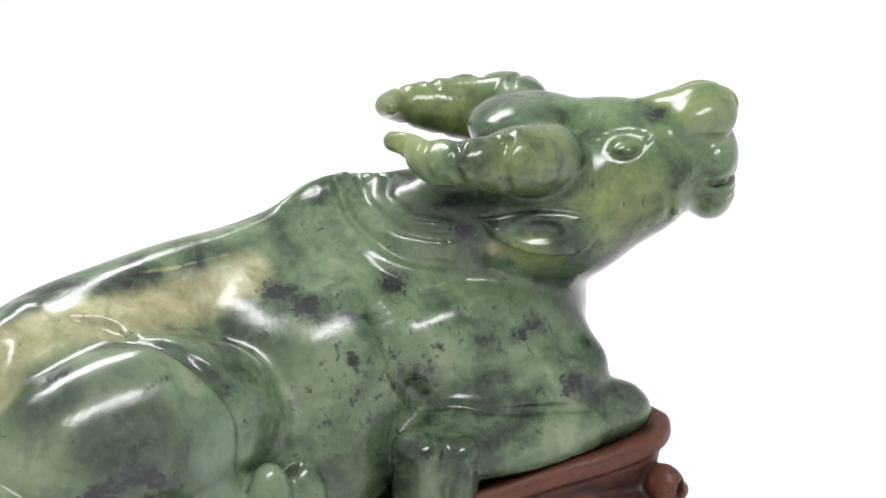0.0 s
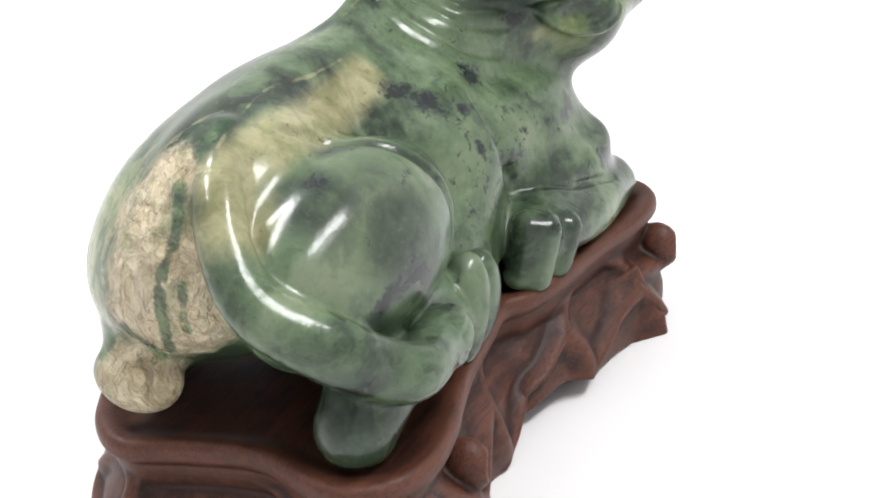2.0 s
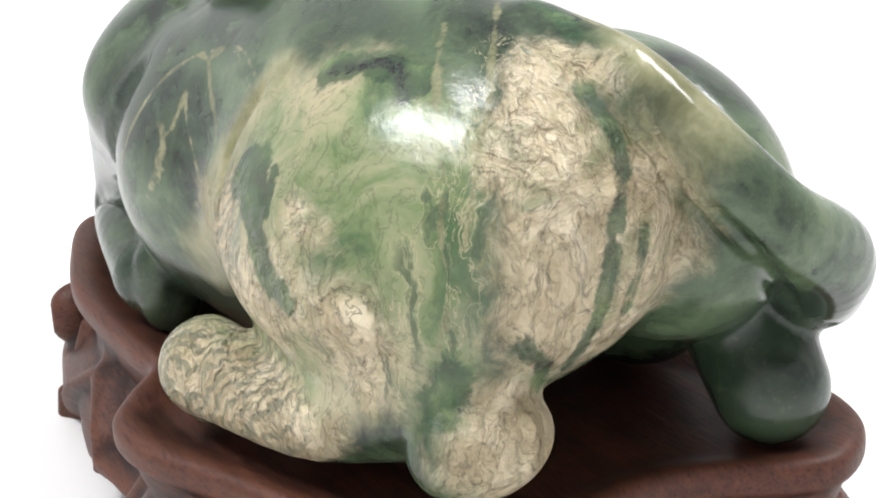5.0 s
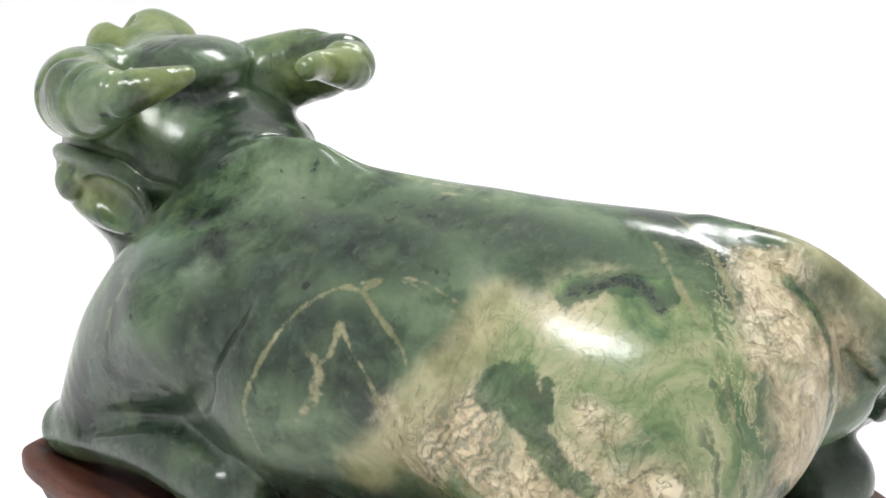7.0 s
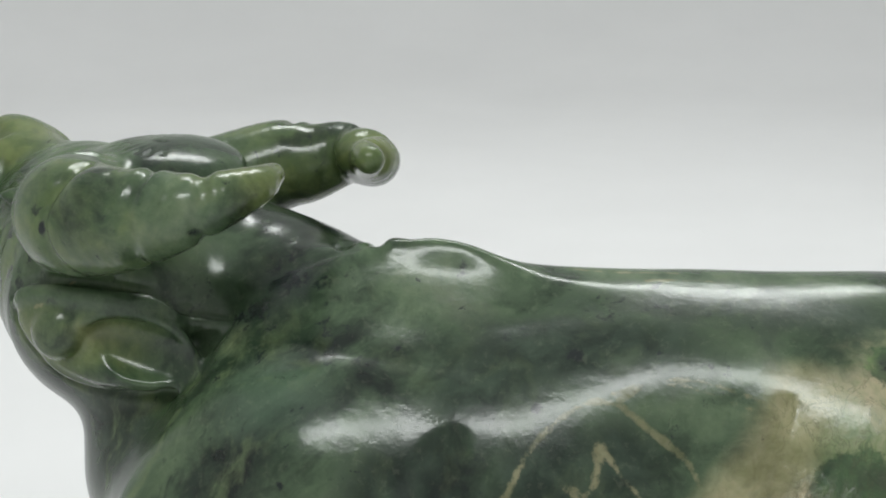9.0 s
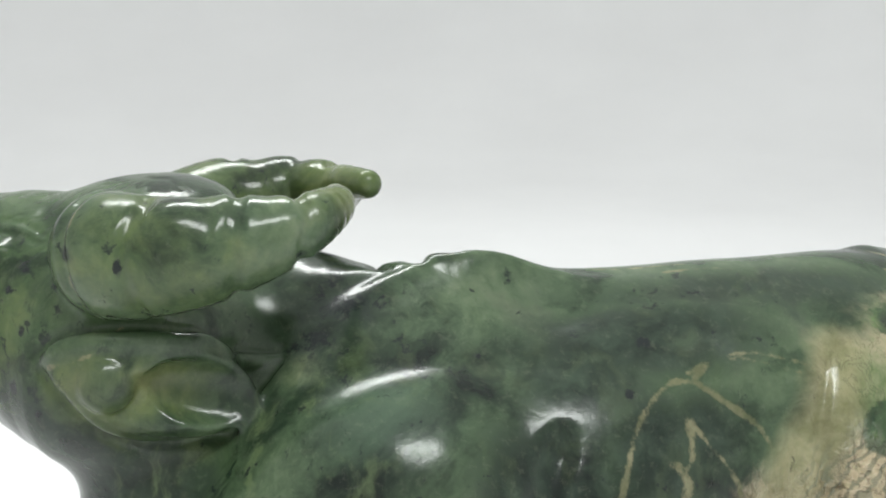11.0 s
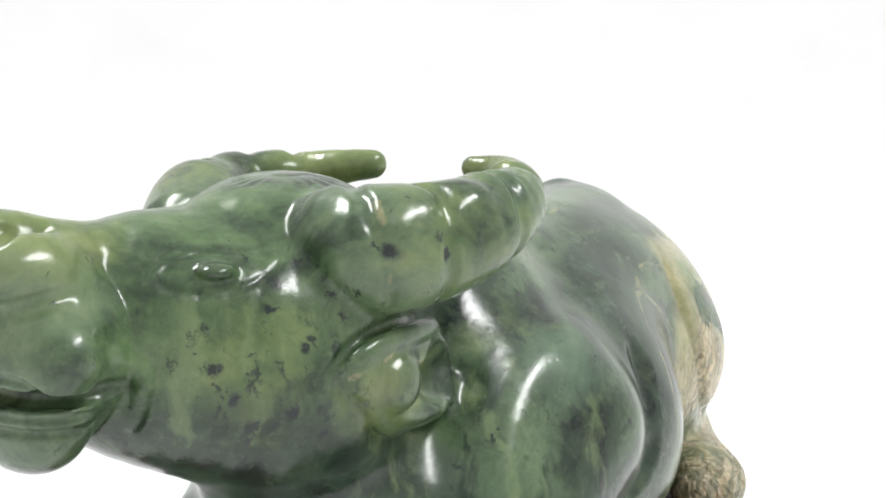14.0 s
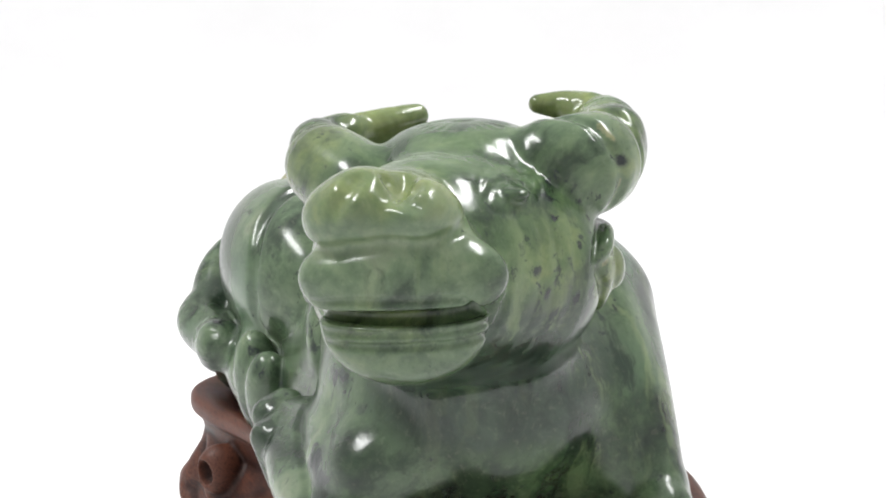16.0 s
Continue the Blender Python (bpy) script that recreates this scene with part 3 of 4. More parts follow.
    # eyes
    for up, low, lid, ball in (([(130.4, -17, 132.8), (126.3, -14.8, 135.1), (122.4, -11.2, 136.5), (118.7, -6.3, 136.5), (116, -2, 135.4), (112.3, 1.1, 135.9)],
                                [(130.4, -17, 132.8), (129.4, -13.4, 130.8), (126.9, -8, 130.1), (122.6, -3.5, 130.8), (118.5, -0.3, 132.8), (112.3, 1.1, 135.9)],
                                [(128, -17.9, 135.1), (124.3, -15.8, 137.1), (119.7, -12.5, 138.3), (116.1, -6.3, 137.8), (113.1, 1.2, 135.8)], (123.6, -8.4, 133.6)),
                               ([(99.7, -41.8, 130.9), (103.5, -41, 134.3), (107.7, -43.2, 134.9), (111.8, -46.5, 132.8), (114.5, -46.5, 133.8)],
                                [(99.7, -41.8, 130.9), (102.8, -44.7, 128.6), (107.5, -47.7, 129.5), (114.5, -46.5, 133.8)],
                                [(98.5, -39.3, 132.6), (102.5, -39.6, 136), (109.4, -42.6, 136.8), (114.1, -46.7, 135)], (105.5, -45.4, 131.9))):
        s.egg(s.snap(np.array([ball], float))[0], (3.6, 3.6, 1.6), 1.6)
        s.line(up, 1.0, 0.15, 0.6)
        s.line(low, 1.0, 0.11, 0.6)
        s.line(lid, 1.0, 0.07, 0.6)
        for i in range(6):
            f = i / 5
            k = min(int(f * (len(lid) - 1)), len(lid) - 2)
            c = np.array(lid[k]) + (np.array(lid[k + 1]) - np.array(lid[k])) * (f * (len(lid) - 1) - k)
            s.line([c + (-0.6, -0.2, 0.7), c + (-2.6, 0.6, 1.6), c + (-4.8, 2.0, 2.2)], 0.8, 0.06, 0.4, n=4)
    # the whorl on the forehead
    for i in range(13):
        a = math.radians(-100 + i * 17)
        d = np.array((math.cos(a), math.sin(a), 0))
        s.line([np.array((90, -9, 147)) + 3 * d, np.array((90.4, -9, 147)) + 7 * d, np.array((91, -8.6, 146.6)) + 11 * d], 1.0, 0.12, 0.6)
    # mouth, lips and the folds at its corners
    lips = [(129.6, -54.6, 115), (135.5, -55.5, 114.8), (144, -49.8, 114.8), (149.5, -41.5, 114.9), (151.6, -32, 115), (149, -24.6, 115.4), (143, -21.6, 115.6), (138.5, -20, 115.4)]
    back = [(x - 3.2, y + 1.6, z) for x, y, z in lips]
    s.tube([(*p, r) for p, r in zip(lips, (1.0, 1.5, 1.9, 2.1, 2.1, 1.9, 1.5, 0.9))], 0.8, cut=True)
    s.tube([(*p, r) for p, r in zip(back, (0.8, 1.4, 1.9, 2.1, 2.1, 1.9, 1.4, 0.8))], 0.8, cut=True)
    s.line([(x + 0.6, y - 0.3, z + 4.2) for x, y, z in lips[1:-1]], 0.7)
    s.line([(x + 0.6, y - 0.3, z - 6.2) for x, y, z in lips[1:-1]], 0.9)
    s.line([(x + 0.6, y - 0.3, z - 3.4) for x, y, z in lips[1:-1]], 0.6)
    curl = [(140.5, -19.3, 121.8), (136.2, -17.6, 119), (134.9, -17.2, 115), (134.5, -18, 111), (133.6, -20.5, 106.4)]
    for side in (curl, mir(*curl)):
        s.line(side, 2.0, 0.8, 1.2, True)
        s.line([(x - 2.0, y + 1.8, z - 0.4) for x, y, z in side], 1.4, 0.5, 1.0)
    # nose pad and nostrils
    pad = [(124, -55.5, 131), (133.5, -55.5, 129.8), (140.8, -49.5, 130.1), (149, -40.3, 131.4), (148.8, -30.6, 131.6), (141.5, -27, 134.5), (136, -28, 138)]
    s.line(pad, 1.5, 0.5, 1.5)
    for w in (1, -1):
        s.line([hp(33, 4 * w, 144), hp(37, 6.0 * w, 140.5), hp(38.2, 9 * w, 138)], 1.1, k=3)
    # neck folds and ridge notches
    for fold in ([(33, 13, 131), (33.2, 8.9, 130.1), (30.5, -0.7, 121.6), (34.6, -12.4, 112.8), (42, -19, 107.4), (51.3, -23.1, 104.2)],
                 [(41, 14, 132), (40.9, 10.3, 131.4), (38, 0.5, 125.7), (40, -11.6, 118.4), (46.9, -19.5, 114.4), (53, -23.5, 112.2)],
                 [(48, 12, 132), (48.3, 5.4, 130.3), (42.9, -2, 126.7), (44.3, -12.3, 121.9), (53.6, -23.3, 119.2)]):
        s.line(fold, 1.8, 1.1, 1.2)
        s.line([(x - 2.4, y - 0.7, z - 1.7) for x, y, z in fold], 2.6, 0.3, 2.0, True)
    # creases where the limbs meet the trunk
    s.line([(21.7, -24.1, 100.3), (21.5, -31.4, 88.5), (22.5, -33.9, 79.6), (27.6, -34.9, 71.5)], 2.2, k=5)
    s.line([(24, -35, 72), (44.1, -43, 64), (60.7, -46.5, 60), (78, -51, 55)], 1.1, k=1.6)
    s.line([(-64, -8, 119), (-54.4, -14.4, 115.7), (-45.7, -27, 110.3), (-38.8, -36.6, 103.4), (-33.4, -41.2, 93.5), (-33, -43, 82), (-36, -44, 72)], 2.0, k=2.5)
    s.line([(23.7, 47.1, 100), (29.2, 51.3, 90.2), (33.1, 52.5, 83.2), (36, 52, 75)], 2.4, 1.4, 4)
    s.line([(30, 52.6, 81), (38, 50, 73), (49, 46.1, 66.5), (64.9, 47.4, 60.5), (83.7, 46.5, 53.6)], 2.2, 1.6, 3)
    s.line([(-38.8, 42.3, 108.5), (-34.7, 47.6, 98.4), (-35, 50.2, 88.4), (-38, 49.9, 76.9), (-46.8, 48.5, 69.3), (-58, 47, 66.5)], 1.1, k=3)
    s.line([(-36, 57.5, 64), (-40.8, 61, 58.6), (-42.6, 60.9, 48)], 1.6, k=2)
    # tail: the channel under it and the hair of its tuft
    s.line([(-109.9, -9.3, 93.1), (-110.5, -18.7, 83), (-97.7, -35, 71.1), (-95.7, -45.7, 61.7)], 1.6, k=2.5)
    for i in range(8):
        f = i / 7 - 0.5
        s.line([(-64, -59, 63 + 9 * f), (-58, -58.5, 63 + 12 * f), (-53, -56, 63 + 13 * f), (-50, -51, 63 + 12 * f)], 1.0, 0.3, 0.7)
    return s


STAND = [(-106, 28), (-102, 12), (-98.5, -5), (-99.5, -15), (-105, -28), (-107, -41), (-98, -53), (-84, -57.5), (-66, -55), (-50, -50), (-33, -45.5), (-9, -42),
         (4, -40.5), (13, -46), (27, -50), (45, -52), (60, -54), (80, -58), (97, -58), (108, -50), (110, -38), (109, 0), (112, 35), (108, 46), (86, 54), (61, 60),
         (37, 60.5), (17, 59), (3, 58), (-8, 66), (-20, 72.5), (-36, 71), (-56, 61.5), (-83, 50), (-98, 41)]


@functools.lru_cache
def outline(n=6):
    p = np.array(STAND + STAND[:3], float)
    out = []
    for i in range(len(STAND)):
        a, b, c, d = p[i], p[i + 1], p[i + 2], (STAND * 2)[i + 3]
        for s in np.arange(n) / n:
            out.append(0.5 * (2 * b + (c - a) * s + (2 * a - 5 * b + 4 * c - np.array(d)) * s * s + (3 * b - a - 3 * c + np.array(d)) * s ** 3))
    return np.array(out)


@functools.lru_cache
def edge_map(xs, ys):
    """Over a grid: the distance to the stand's outline, negative inside, and the way round it to the nearest place."""
    p = outline()
    x, y = np.meshgrid(np.array(xs), np.array(ys), indexing="ij")
    d, way, inside, run = np.full(x.shape, 1e9), np.zeros(x.shape), np.zeros(x.shape, bool), 0.0
    for a, b in zip(p, np.roll(p, -1, 0)):
        ab = b - a
        size = float(np.hypot(*ab))
        t = np.clip(((x - a[0]) * ab[0] + (y - a[1]) * ab[1]) / (ab @ ab + 1e-9), 0, 1)
        e = np.hypot(x - a[0] - t * ab[0], y - a[1] - t * ab[1])
        way = np.where(e < d, run + t * size, way)
        d = np.minimum(d, e)
        c = (a[1] > y) != (b[1] > y)
        inside ^= c & (x < a[0] + (y - a[1]) * ab[0] / (ab[1] if abs(ab[1]) > 1e-9 else 1e-9))
        run += size
    return np.where(inside, -d, d).astype(np.float32), way.astype(np.float32), run


def slab(s, d2, inset, z0, z1, round_, k, cut=False):
    """A plate of the stand's outline, drawn in by inset, with rounded edges."""
    a = d2 + inset + round_
    zz = s.ax[2][None, None, :]
    b = np.abs(zz - (z0 + z1) / 2) - (z1 - z0) / 2 + round_
    a = a[:, :, None]
    d = np.minimum(np.maximum(a, b), 0) + np.hypot(np.maximum(a, 0), np.maximum(b, 0)) - round_
    s.join((slice(None),) * 3, d.astype(np.float32), k, cut)


def rim_at(s, out=0.0):
    """A place on the stand's outline, s from 0 to 1 round it, moved out by so much; with its outward way."""
    p = outline()
    seg = np.linalg.norm(np.roll(p, -1, 0) - p, axis=1)
    c = np.concatenate([[0], np.cumsum(seg)])
    x = (s % 1.0) * c[-1]
    i = min(int(np.searchsorted(c, x, side="right")) - 1, len(p) - 1)
    a, b = p[i], p[(i + 1) % len(p)]
    q = a + (b - a) * (x - c[i]) / seg[i]
    a, b = p[i - 3], p[(i + 4) % len(p)]
    w = np.array([(b - a)[1], -(b - a)[0]])
    w = w / np.linalg.norm(w)
    return q + w * out, w


def near_rim(x, y):
    """The s of the outline nearest to a place."""
    s = np.linspace(0, 1, 400, endpoint=False)
    return float(s[np.argmin([np.hypot(*(rim_at(t)[0] - (x, y))) for t in s])])


TABLE = -4.5
SCROLLS = [(98, -57), (-44, 66), (-56, -54), (90, 53)]
FEET = [(80, -50), (84, 46), (-94, -44), (-86, 38)]


def field_stand(h):
    s = Sculpt((-128, -88, TABLE - 2), (126, 88, 48), h)
    return s, *edge_map(tuple(s.ax[0].tolist()), tuple(s.ax[1].tolist()))


def sculpt_tray(h):
    """The tray: a plate with a softly rounded edge, its floor dished a little."""
    s, d2, _, _ = field_stand(h)
    wave = 0.9 * np.sin(s.ax[0] / 19.0)[:, None] + 0.7 * np.cos(s.ax[1] / 13.0)[None, :]
    slab(s, d2 + 0.3 * wave, 0, 34.5, 41.5, 2.6, 1)
    slab(s, d2, 6.0, 39.3, 60, 7, 5, True)
    slab(s, d2, 3.5, 31, 36, 1.5, 3)
    return s


def sculpt_apron(h):
    """The apron below the tray: a hollow waist, then a flaring skirt carved into dished leaf panels between thin ridges."""
    s, d2, way, run = field_stand(h)
    rnd = random.Random(11)
    zz = s.ax[2]
    flare = np.interp(zz, [-7, 2, 8, 14, 20, 25, 29, 34], [5.5, 6.5, 6.5, 4.8, 1.2, -2.5, -4.2, -3.0])
    # seeds of the panels, leaning rows of them round the skirt
    seeds, rows, around = [], (3.0, 19.0), 13
    for j, z0 in enumerate(rows):
        for i in range(around):
            seeds.append(((i + 0.5 * (j % 2) + rnd.uniform(-0.38, 0.38)) * run / around, z0 + rnd.uniform(-5.5, 5.5)))
    seeds = np.array(seeds)
    near = (d2 > -16) & (d2 < 14)
    w, lean = way[near][:, None], 0.9 * (zz[None, :] - 14)
    first, second = np.full((len(w), len(zz)), 1e3), np.full((len(w), len(zz)), 1e3)
    for sx, sz in seeds:
        dx = (w + lean * np.sin(sx / 37.0) * 1.6 - sx + run / 2) % run - run / 2
        e = np.hypot(dx * 0.8, (zz[None, :] - sz) * 1.15)
        second = np.minimum(second, np.maximum(first, e))
        first = np.minimum(first, e)
    border = np.clip((second - first) / 11.0, 0, 1)
    dish = 4.2 * border * border * (3 - 2 * border) * np.clip((29 - zz) / 5, 0, 1)[None, :]
    low = 4.5 + 4.0 * np.sin(way[near] / run * 2 * math.pi * 7 + 0.8) + 1.0 * np.sin(way[near] / run * 2 * math.pi * 17)
    body = d2[near][:, None] - flare[None, :] + dish + 0.35 * np.sin(w / 7.3) * np.clip((26 - zz) / 10, 0, 1)[None, :]
    body = np.maximum(body, (low[:, None] + TABLE - zz[None, :]) * 0.8)
    body = np.maximum(np.maximum(body, zz[None, :] - 33), -(d2[near][:, None] + 13))
    s.F[near] = np.minimum(s.F[near], body.astype(np.float32))
    for x, y in SCROLLS:
        c, w = rim_at(near_rim(x, y), 0.5)
        s.egg((*c, 22), (6, 8, 8.5), 3)
        c, w = rim_at(near_rim(x, y), 7.0)
        s.egg((*c, 22), (6.5, 3.6, 4.2), 0.8, (0, 0, math.degrees(math.atan2(w[1], w[0]))), True)
    return s


def sculpt_foot(h, x, y):
    s = Sculpt((x - 26, y - 26, TABLE - 4), (x + 26, y + 26, 26), h)
    w = np.array([x, y * 1.4])
    w = w / np.linalg.norm(w)
    turn = math.degrees(math.atan2(w[1], w[0]))
    s.block((x + 2 * w[0], y + 2 * w[1], 7), (7, 10, 16), 1.6, 2, (0, -22, turn))
    s.block((x + 5 * w[0], y + 5 * w[1], TABLE + 3), (8, 10.5, 5), 1.4, 3, (0, 0, turn))
    zz = s.ax[2][None, None, :]
    s.F = np.maximum(s.F, TABLE - zz + 0 * s.F)
    for k in (-1, 0, 1):
        s.line([(x + 12 * w[0] - 4 * k * w[1], y + 12 * w[1] + 4 * k * w[0], 12), (x + 14 * w[0] - 4 * k * w[1], y + 14 * w[1] + 4 * k * w[0], 4)], 0.9)
    return s


# ---- building the things ----
def blob(v, c, r, hard=1.0):
    """1 in the middle of an egg-shaped place, falling to 0 at about its edge."""
    d = np.sqrt((((v - np.array(c, float)) / np.array(r, float)) ** 2).sum(1))
    return np.clip(1.25 - d if hard == 1.0 else 1.15 - 0.6 * d, 0, 1)


def stain(me, name, values):
    a = me.attributes.new(name, "FLOAT", "POINT")
    a.data.foreach_set("value", np.clip(values, 0, 2).astype(np.float32))


def thread(v, pts, r):
    """1 along a curve on the surface, falling to 0 at r from it."""
    c = curve([(*p, 0) for p in pts], 6)[:, :3]
    near = np.where((np.abs(v - c.mean(0)) < np.ptp(c, 0) / 2 + np.abs(c.mean(0) - (c.max(0) + c.min(0)) / 2) + 3 * r).all(1))[0]
    out, q = np.zeros(len(v)), v[near]
    d = np.full(len(q), 1e9)
    for a, e in zip(c[:-1], c[1:]):
        w = e - a
        t = np.clip((q - a) @ w / (w @ w + 1e-9), 0, 1)
        d = np.minimum(d, np.linalg.norm(q - a - t[:, None] * w, axis=1))
    out[near] = np.clip(1.2 - d / r, 0, 1)
    return out


def edge_relief(me, v, s, reach=3.6):
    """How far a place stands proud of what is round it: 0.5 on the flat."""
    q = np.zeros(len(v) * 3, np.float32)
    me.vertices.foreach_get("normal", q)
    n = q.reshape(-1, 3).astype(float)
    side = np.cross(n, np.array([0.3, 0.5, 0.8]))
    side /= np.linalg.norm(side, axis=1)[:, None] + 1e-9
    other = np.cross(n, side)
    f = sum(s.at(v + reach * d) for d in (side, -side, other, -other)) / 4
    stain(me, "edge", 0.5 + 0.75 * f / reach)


def part(name, me, material, parent, label=""):
    me.materials.append(material)
    ob = new(name, me)
    ob.parent = parent
    return tagged(ob, label)


# the buffalo: one carved block
sc = sculpt_ox(CELL_OX)
me, verts = sc.mesh("buffalo_carving")
me.materials.append(JADE)
B = lambda c, r, *a: blob(verts, sc.snap(np.array([c], float))[0] if max(r) < 8 else c, np.array(r) * (0.62 if a else 1.0), *a)
L = lambda r, *p: thread(verts, sc.snap(np.array(p, float)), r)
most = lambda *v: np.maximum.reduce(v)
stain(me, "pale", most(
    1.1 * B((-103, 8, 88), (20, 24, 34)), 1.1 * B((-97, 14, 106), (16, 14, 16)), B((-90, 9, 116), (12, 12, 9)), B((-100, 22, 56), (18, 18, 16)), B((-52, 56, 53), (58, 17, 16)), 0.95 * B((-44, 51, 84), (12, 14, 18)), 0.8 * B((-28, 48, 78), (18, 16, 18)),
    0.78 * B((-60, 50, 78), (36, 14, 20)), 0.7 * B((-82, 44, 76), (22, 16, 20)), 0.6 * B((-70, 46, 92), (16, 12, 12)), 0.6 * B((-94, 4, 116), (14, 14, 10)), 0.7 * B((-103, -4, 96), (8, 7, 26))))
stain(me, "mint", most(
    1.4 * B((-70, 42, 96), (30, 20, 26)), 1.3 * B((-84, 36, 102), (18, 18, 20)), 0.8 * B((-50, 44, 106), (20, 14, 10)), B((-60, 52, 66), (44, 16, 14)), 0.8 * B((-90, 34, 80), (14, 14, 22)), 0.6 * B((-70, 30, 114), (24, 12, 8))))
stain(me, "tan", most(
    B((-98, -12, 108), (18, 12, 18)), 1.05 * L(11, (-8, -4, 115), (-26, -6, 115), (-52, -8, 117), (-78, -8, 119), (-96, -8, 115)), 0.55 * B((-40, -14, 108), (12, 8, 6)),
    0.95 * L(10, (-12, 47, 68), (-22, 48, 78), (-30, 48, 90), (-38, 46, 101), (-43, 40, 110)), 0.5 * B((104, 18, 112), (20, 12, 8)), 0.6 * B((62, -31, 108), (12, 8, 7)), 0.45 * B((-62, -46, 76), (8, 7, 4)),
    0.5 * B((66, 22, 105), (11, 11, 18))))
stain(me, "patch", most(
    1.2 * L(7, (-48, 50, 96), (-53, 49, 98), (-57, 51, 93)), 1.0 * L(5, (-57, 51, 93), (-61, 51, 87), (-66, 51, 82)), 0.9 * L(6, (-64, 51, 82), (-70, 50.5, 80)), 0.9 * L(3, (-60, 48, 99), (-61, 49, 92)),
    0.8 * L(6, (-57, 35, 114), (-68, 29, 116), (-76, 27, 115)), 0.65 * B((-96, 35, 68), (8, 9, 12)), 0.8 * L(3.6, (-95, 5, 114), (-100, 3, 106), (-103, 6, 94)), 0.8 * L(3, (-104, 7, 90), (-103, 9, 78), (-98, 12, 68)), 0.7 * L(3, (-104, 1, 92), (-102, 2, 78)), 0.7 * L(4, (-101, 22, 76), (-102, 18, 70), (-100, 14, 64)), 0.7 * L(4, (-72, 4, 125), (-80, 2, 124), (-86, 2, 121))))
# spots below the jaw, on the throat and at the shoulder crease are painted shade
stain(me, "deep_and_shade", most(
    1.1 * B((54, 48, 68), (40, 22, 24)), 1.15 * B((30, 48, 86), (18, 16, 22)), 0.6 * B((62, 8, 118), (28, 22, 16)), 1.05 * B((4, 46, 94), (14, 14, 16)), 0.9 * B((16, 38, 106), (18, 16, 16)), 0.95 * B((0, 32, 114), (36, 12, 12)), 0.8 * B((-8, 45, 98), (12, 10, 12)), B((30, 46, 54), (70, 20, 16)), B((88, -2, 84), (34, 34, 16)), 1.1 * B((-86, -40, 56), (26, 20, 20)), 0.8 * B((-98, -34, 70), (24, 18, 9)), 1.5 * B((112, -16, 98), (40, 40, 16)), 1.25 * B((98, -6, 84), (32, 38, 18)), 0.7 * B((-40, 24, 118), (40, 12, 10)),
    0.85 * B((-66, -40, 92), (20, 14, 18)), 1.1 * B((-80, -25, 102), (14, 14, 18)), 1.0 * B((-92, -42, 72), (22, 14, 10)), 0.8 * B((-78, -52, 60), (24, 12, 9)), 0.7 * B((-62, -28, 105), (22, 12, 9)), 0.8 * B((62, -22, 122), (28, 16, 10)), 0.4 * B((10, -44, 58), (60, 16, 12)), 0.6 * B((-30, 24, 122), (60, 10, 8)), 0.7 * B((-72, 28, 115), (12, 10, 6)), 0.5 * B((119, -42, 140), (10, 8, 5)),
    0.65 * L(6, (-60, -18, 116), (-45, -28, 111), (-38, -37, 103)), 0.9 * L(4, (26, 44, 99), (22, 51, 88), (26, 53, 78)), 0.7 * L(3, (-86, -2, 124), (-60, 2, 124), (-34, 2, 122))))
stain(me, "grass", most(B((112, -20, 122), (46, 46, 40)), B((90, 6, 76), (34, 44, 36)), 0.8 * B((88, 20, 138), (30, 22, 18)), 0.7 * B((62, -36, 136), (30, 20, 16))))
# the spot at (57, 38, 104) paints the left shoulder's sheen into the colour
stain(me, "cool_and_sheen", most(0.75 * B((-42, -44, 82), (20, 18, 22)), 0.4 * B((-98, -34, 82), (20, 20, 12)), 0.6 * B((-70, -54, 64), (20, 12, 10)), 0.85 * B((57, 38, 104), (20, 18, 16)), 0.5 * B((90, 30, 80), (14, 20, 30)), 0.6 * B((-24, -42, 54), (20, 14, 18))))
stain(me, "lime", most(
    0.85 * B((136, -40, 140), (20, 23, 9)), 0.6 * B((138, -40, 114), (16, 22, 14)), B((52, -16, 144), (20, 20, 10)), B((68, 24, 144), (18, 14, 10)), 0.75 * B((102, 16, 110), (24, 10, 14)), 0.8 * B((68, -38, 137), (26, 16, 14)),
    0.75 * B((92, 22, 138), (26, 20, 15)), 0.7 * B((102, -46, 116), (24, 14, 22)), 0.45 * B((60, 26, 104), (16, 16, 24)), 0.65 * B((72, -38, 106), (16, 10, 12)), 0.45 * B((124, 0, 118), (22, 18, 22))))
stain(me, "hang", most(B((84, 20, 80), (26, 34, 36)), 0.8 * B((66, 34, 90), (20, 20, 36)), 0.7 * B((124, -10, 114), (26, 26, 24)), 0.7 * B((138, -36, 124), (20, 26, 10)), 0.45 * B((-90, -40, 80), (24, 20, 26))))
stain(me, "strand", most(L(7, (-84, 15, 119), (-91, 24, 108), (-96, 29, 96), (-97, 34, 80)), 0.8 * L(6, (-92, 33, 100), (-93, 38, 84), (-90, 42, 68))))
stain(me, "clear", most(B((94, 19, 110), (28, 12, 14)), B((-56, -44, 88), (22, 14, 14)), 0.8 * B((-76, -40, 72), (40, 30, 12))))
stain(me, "fleck", most(
    B((20, -38, 86), (60, 26, 36)), 0.8 * B((122, 2, 120), (28, 24, 28)), 0.6 * B((70, -44, 80), (24, 20, 30)), 0.3 * B((60, 10, 110), (60, 60, 40)), 0.35 * B((94, 18, 136), (22, 18, 14))))
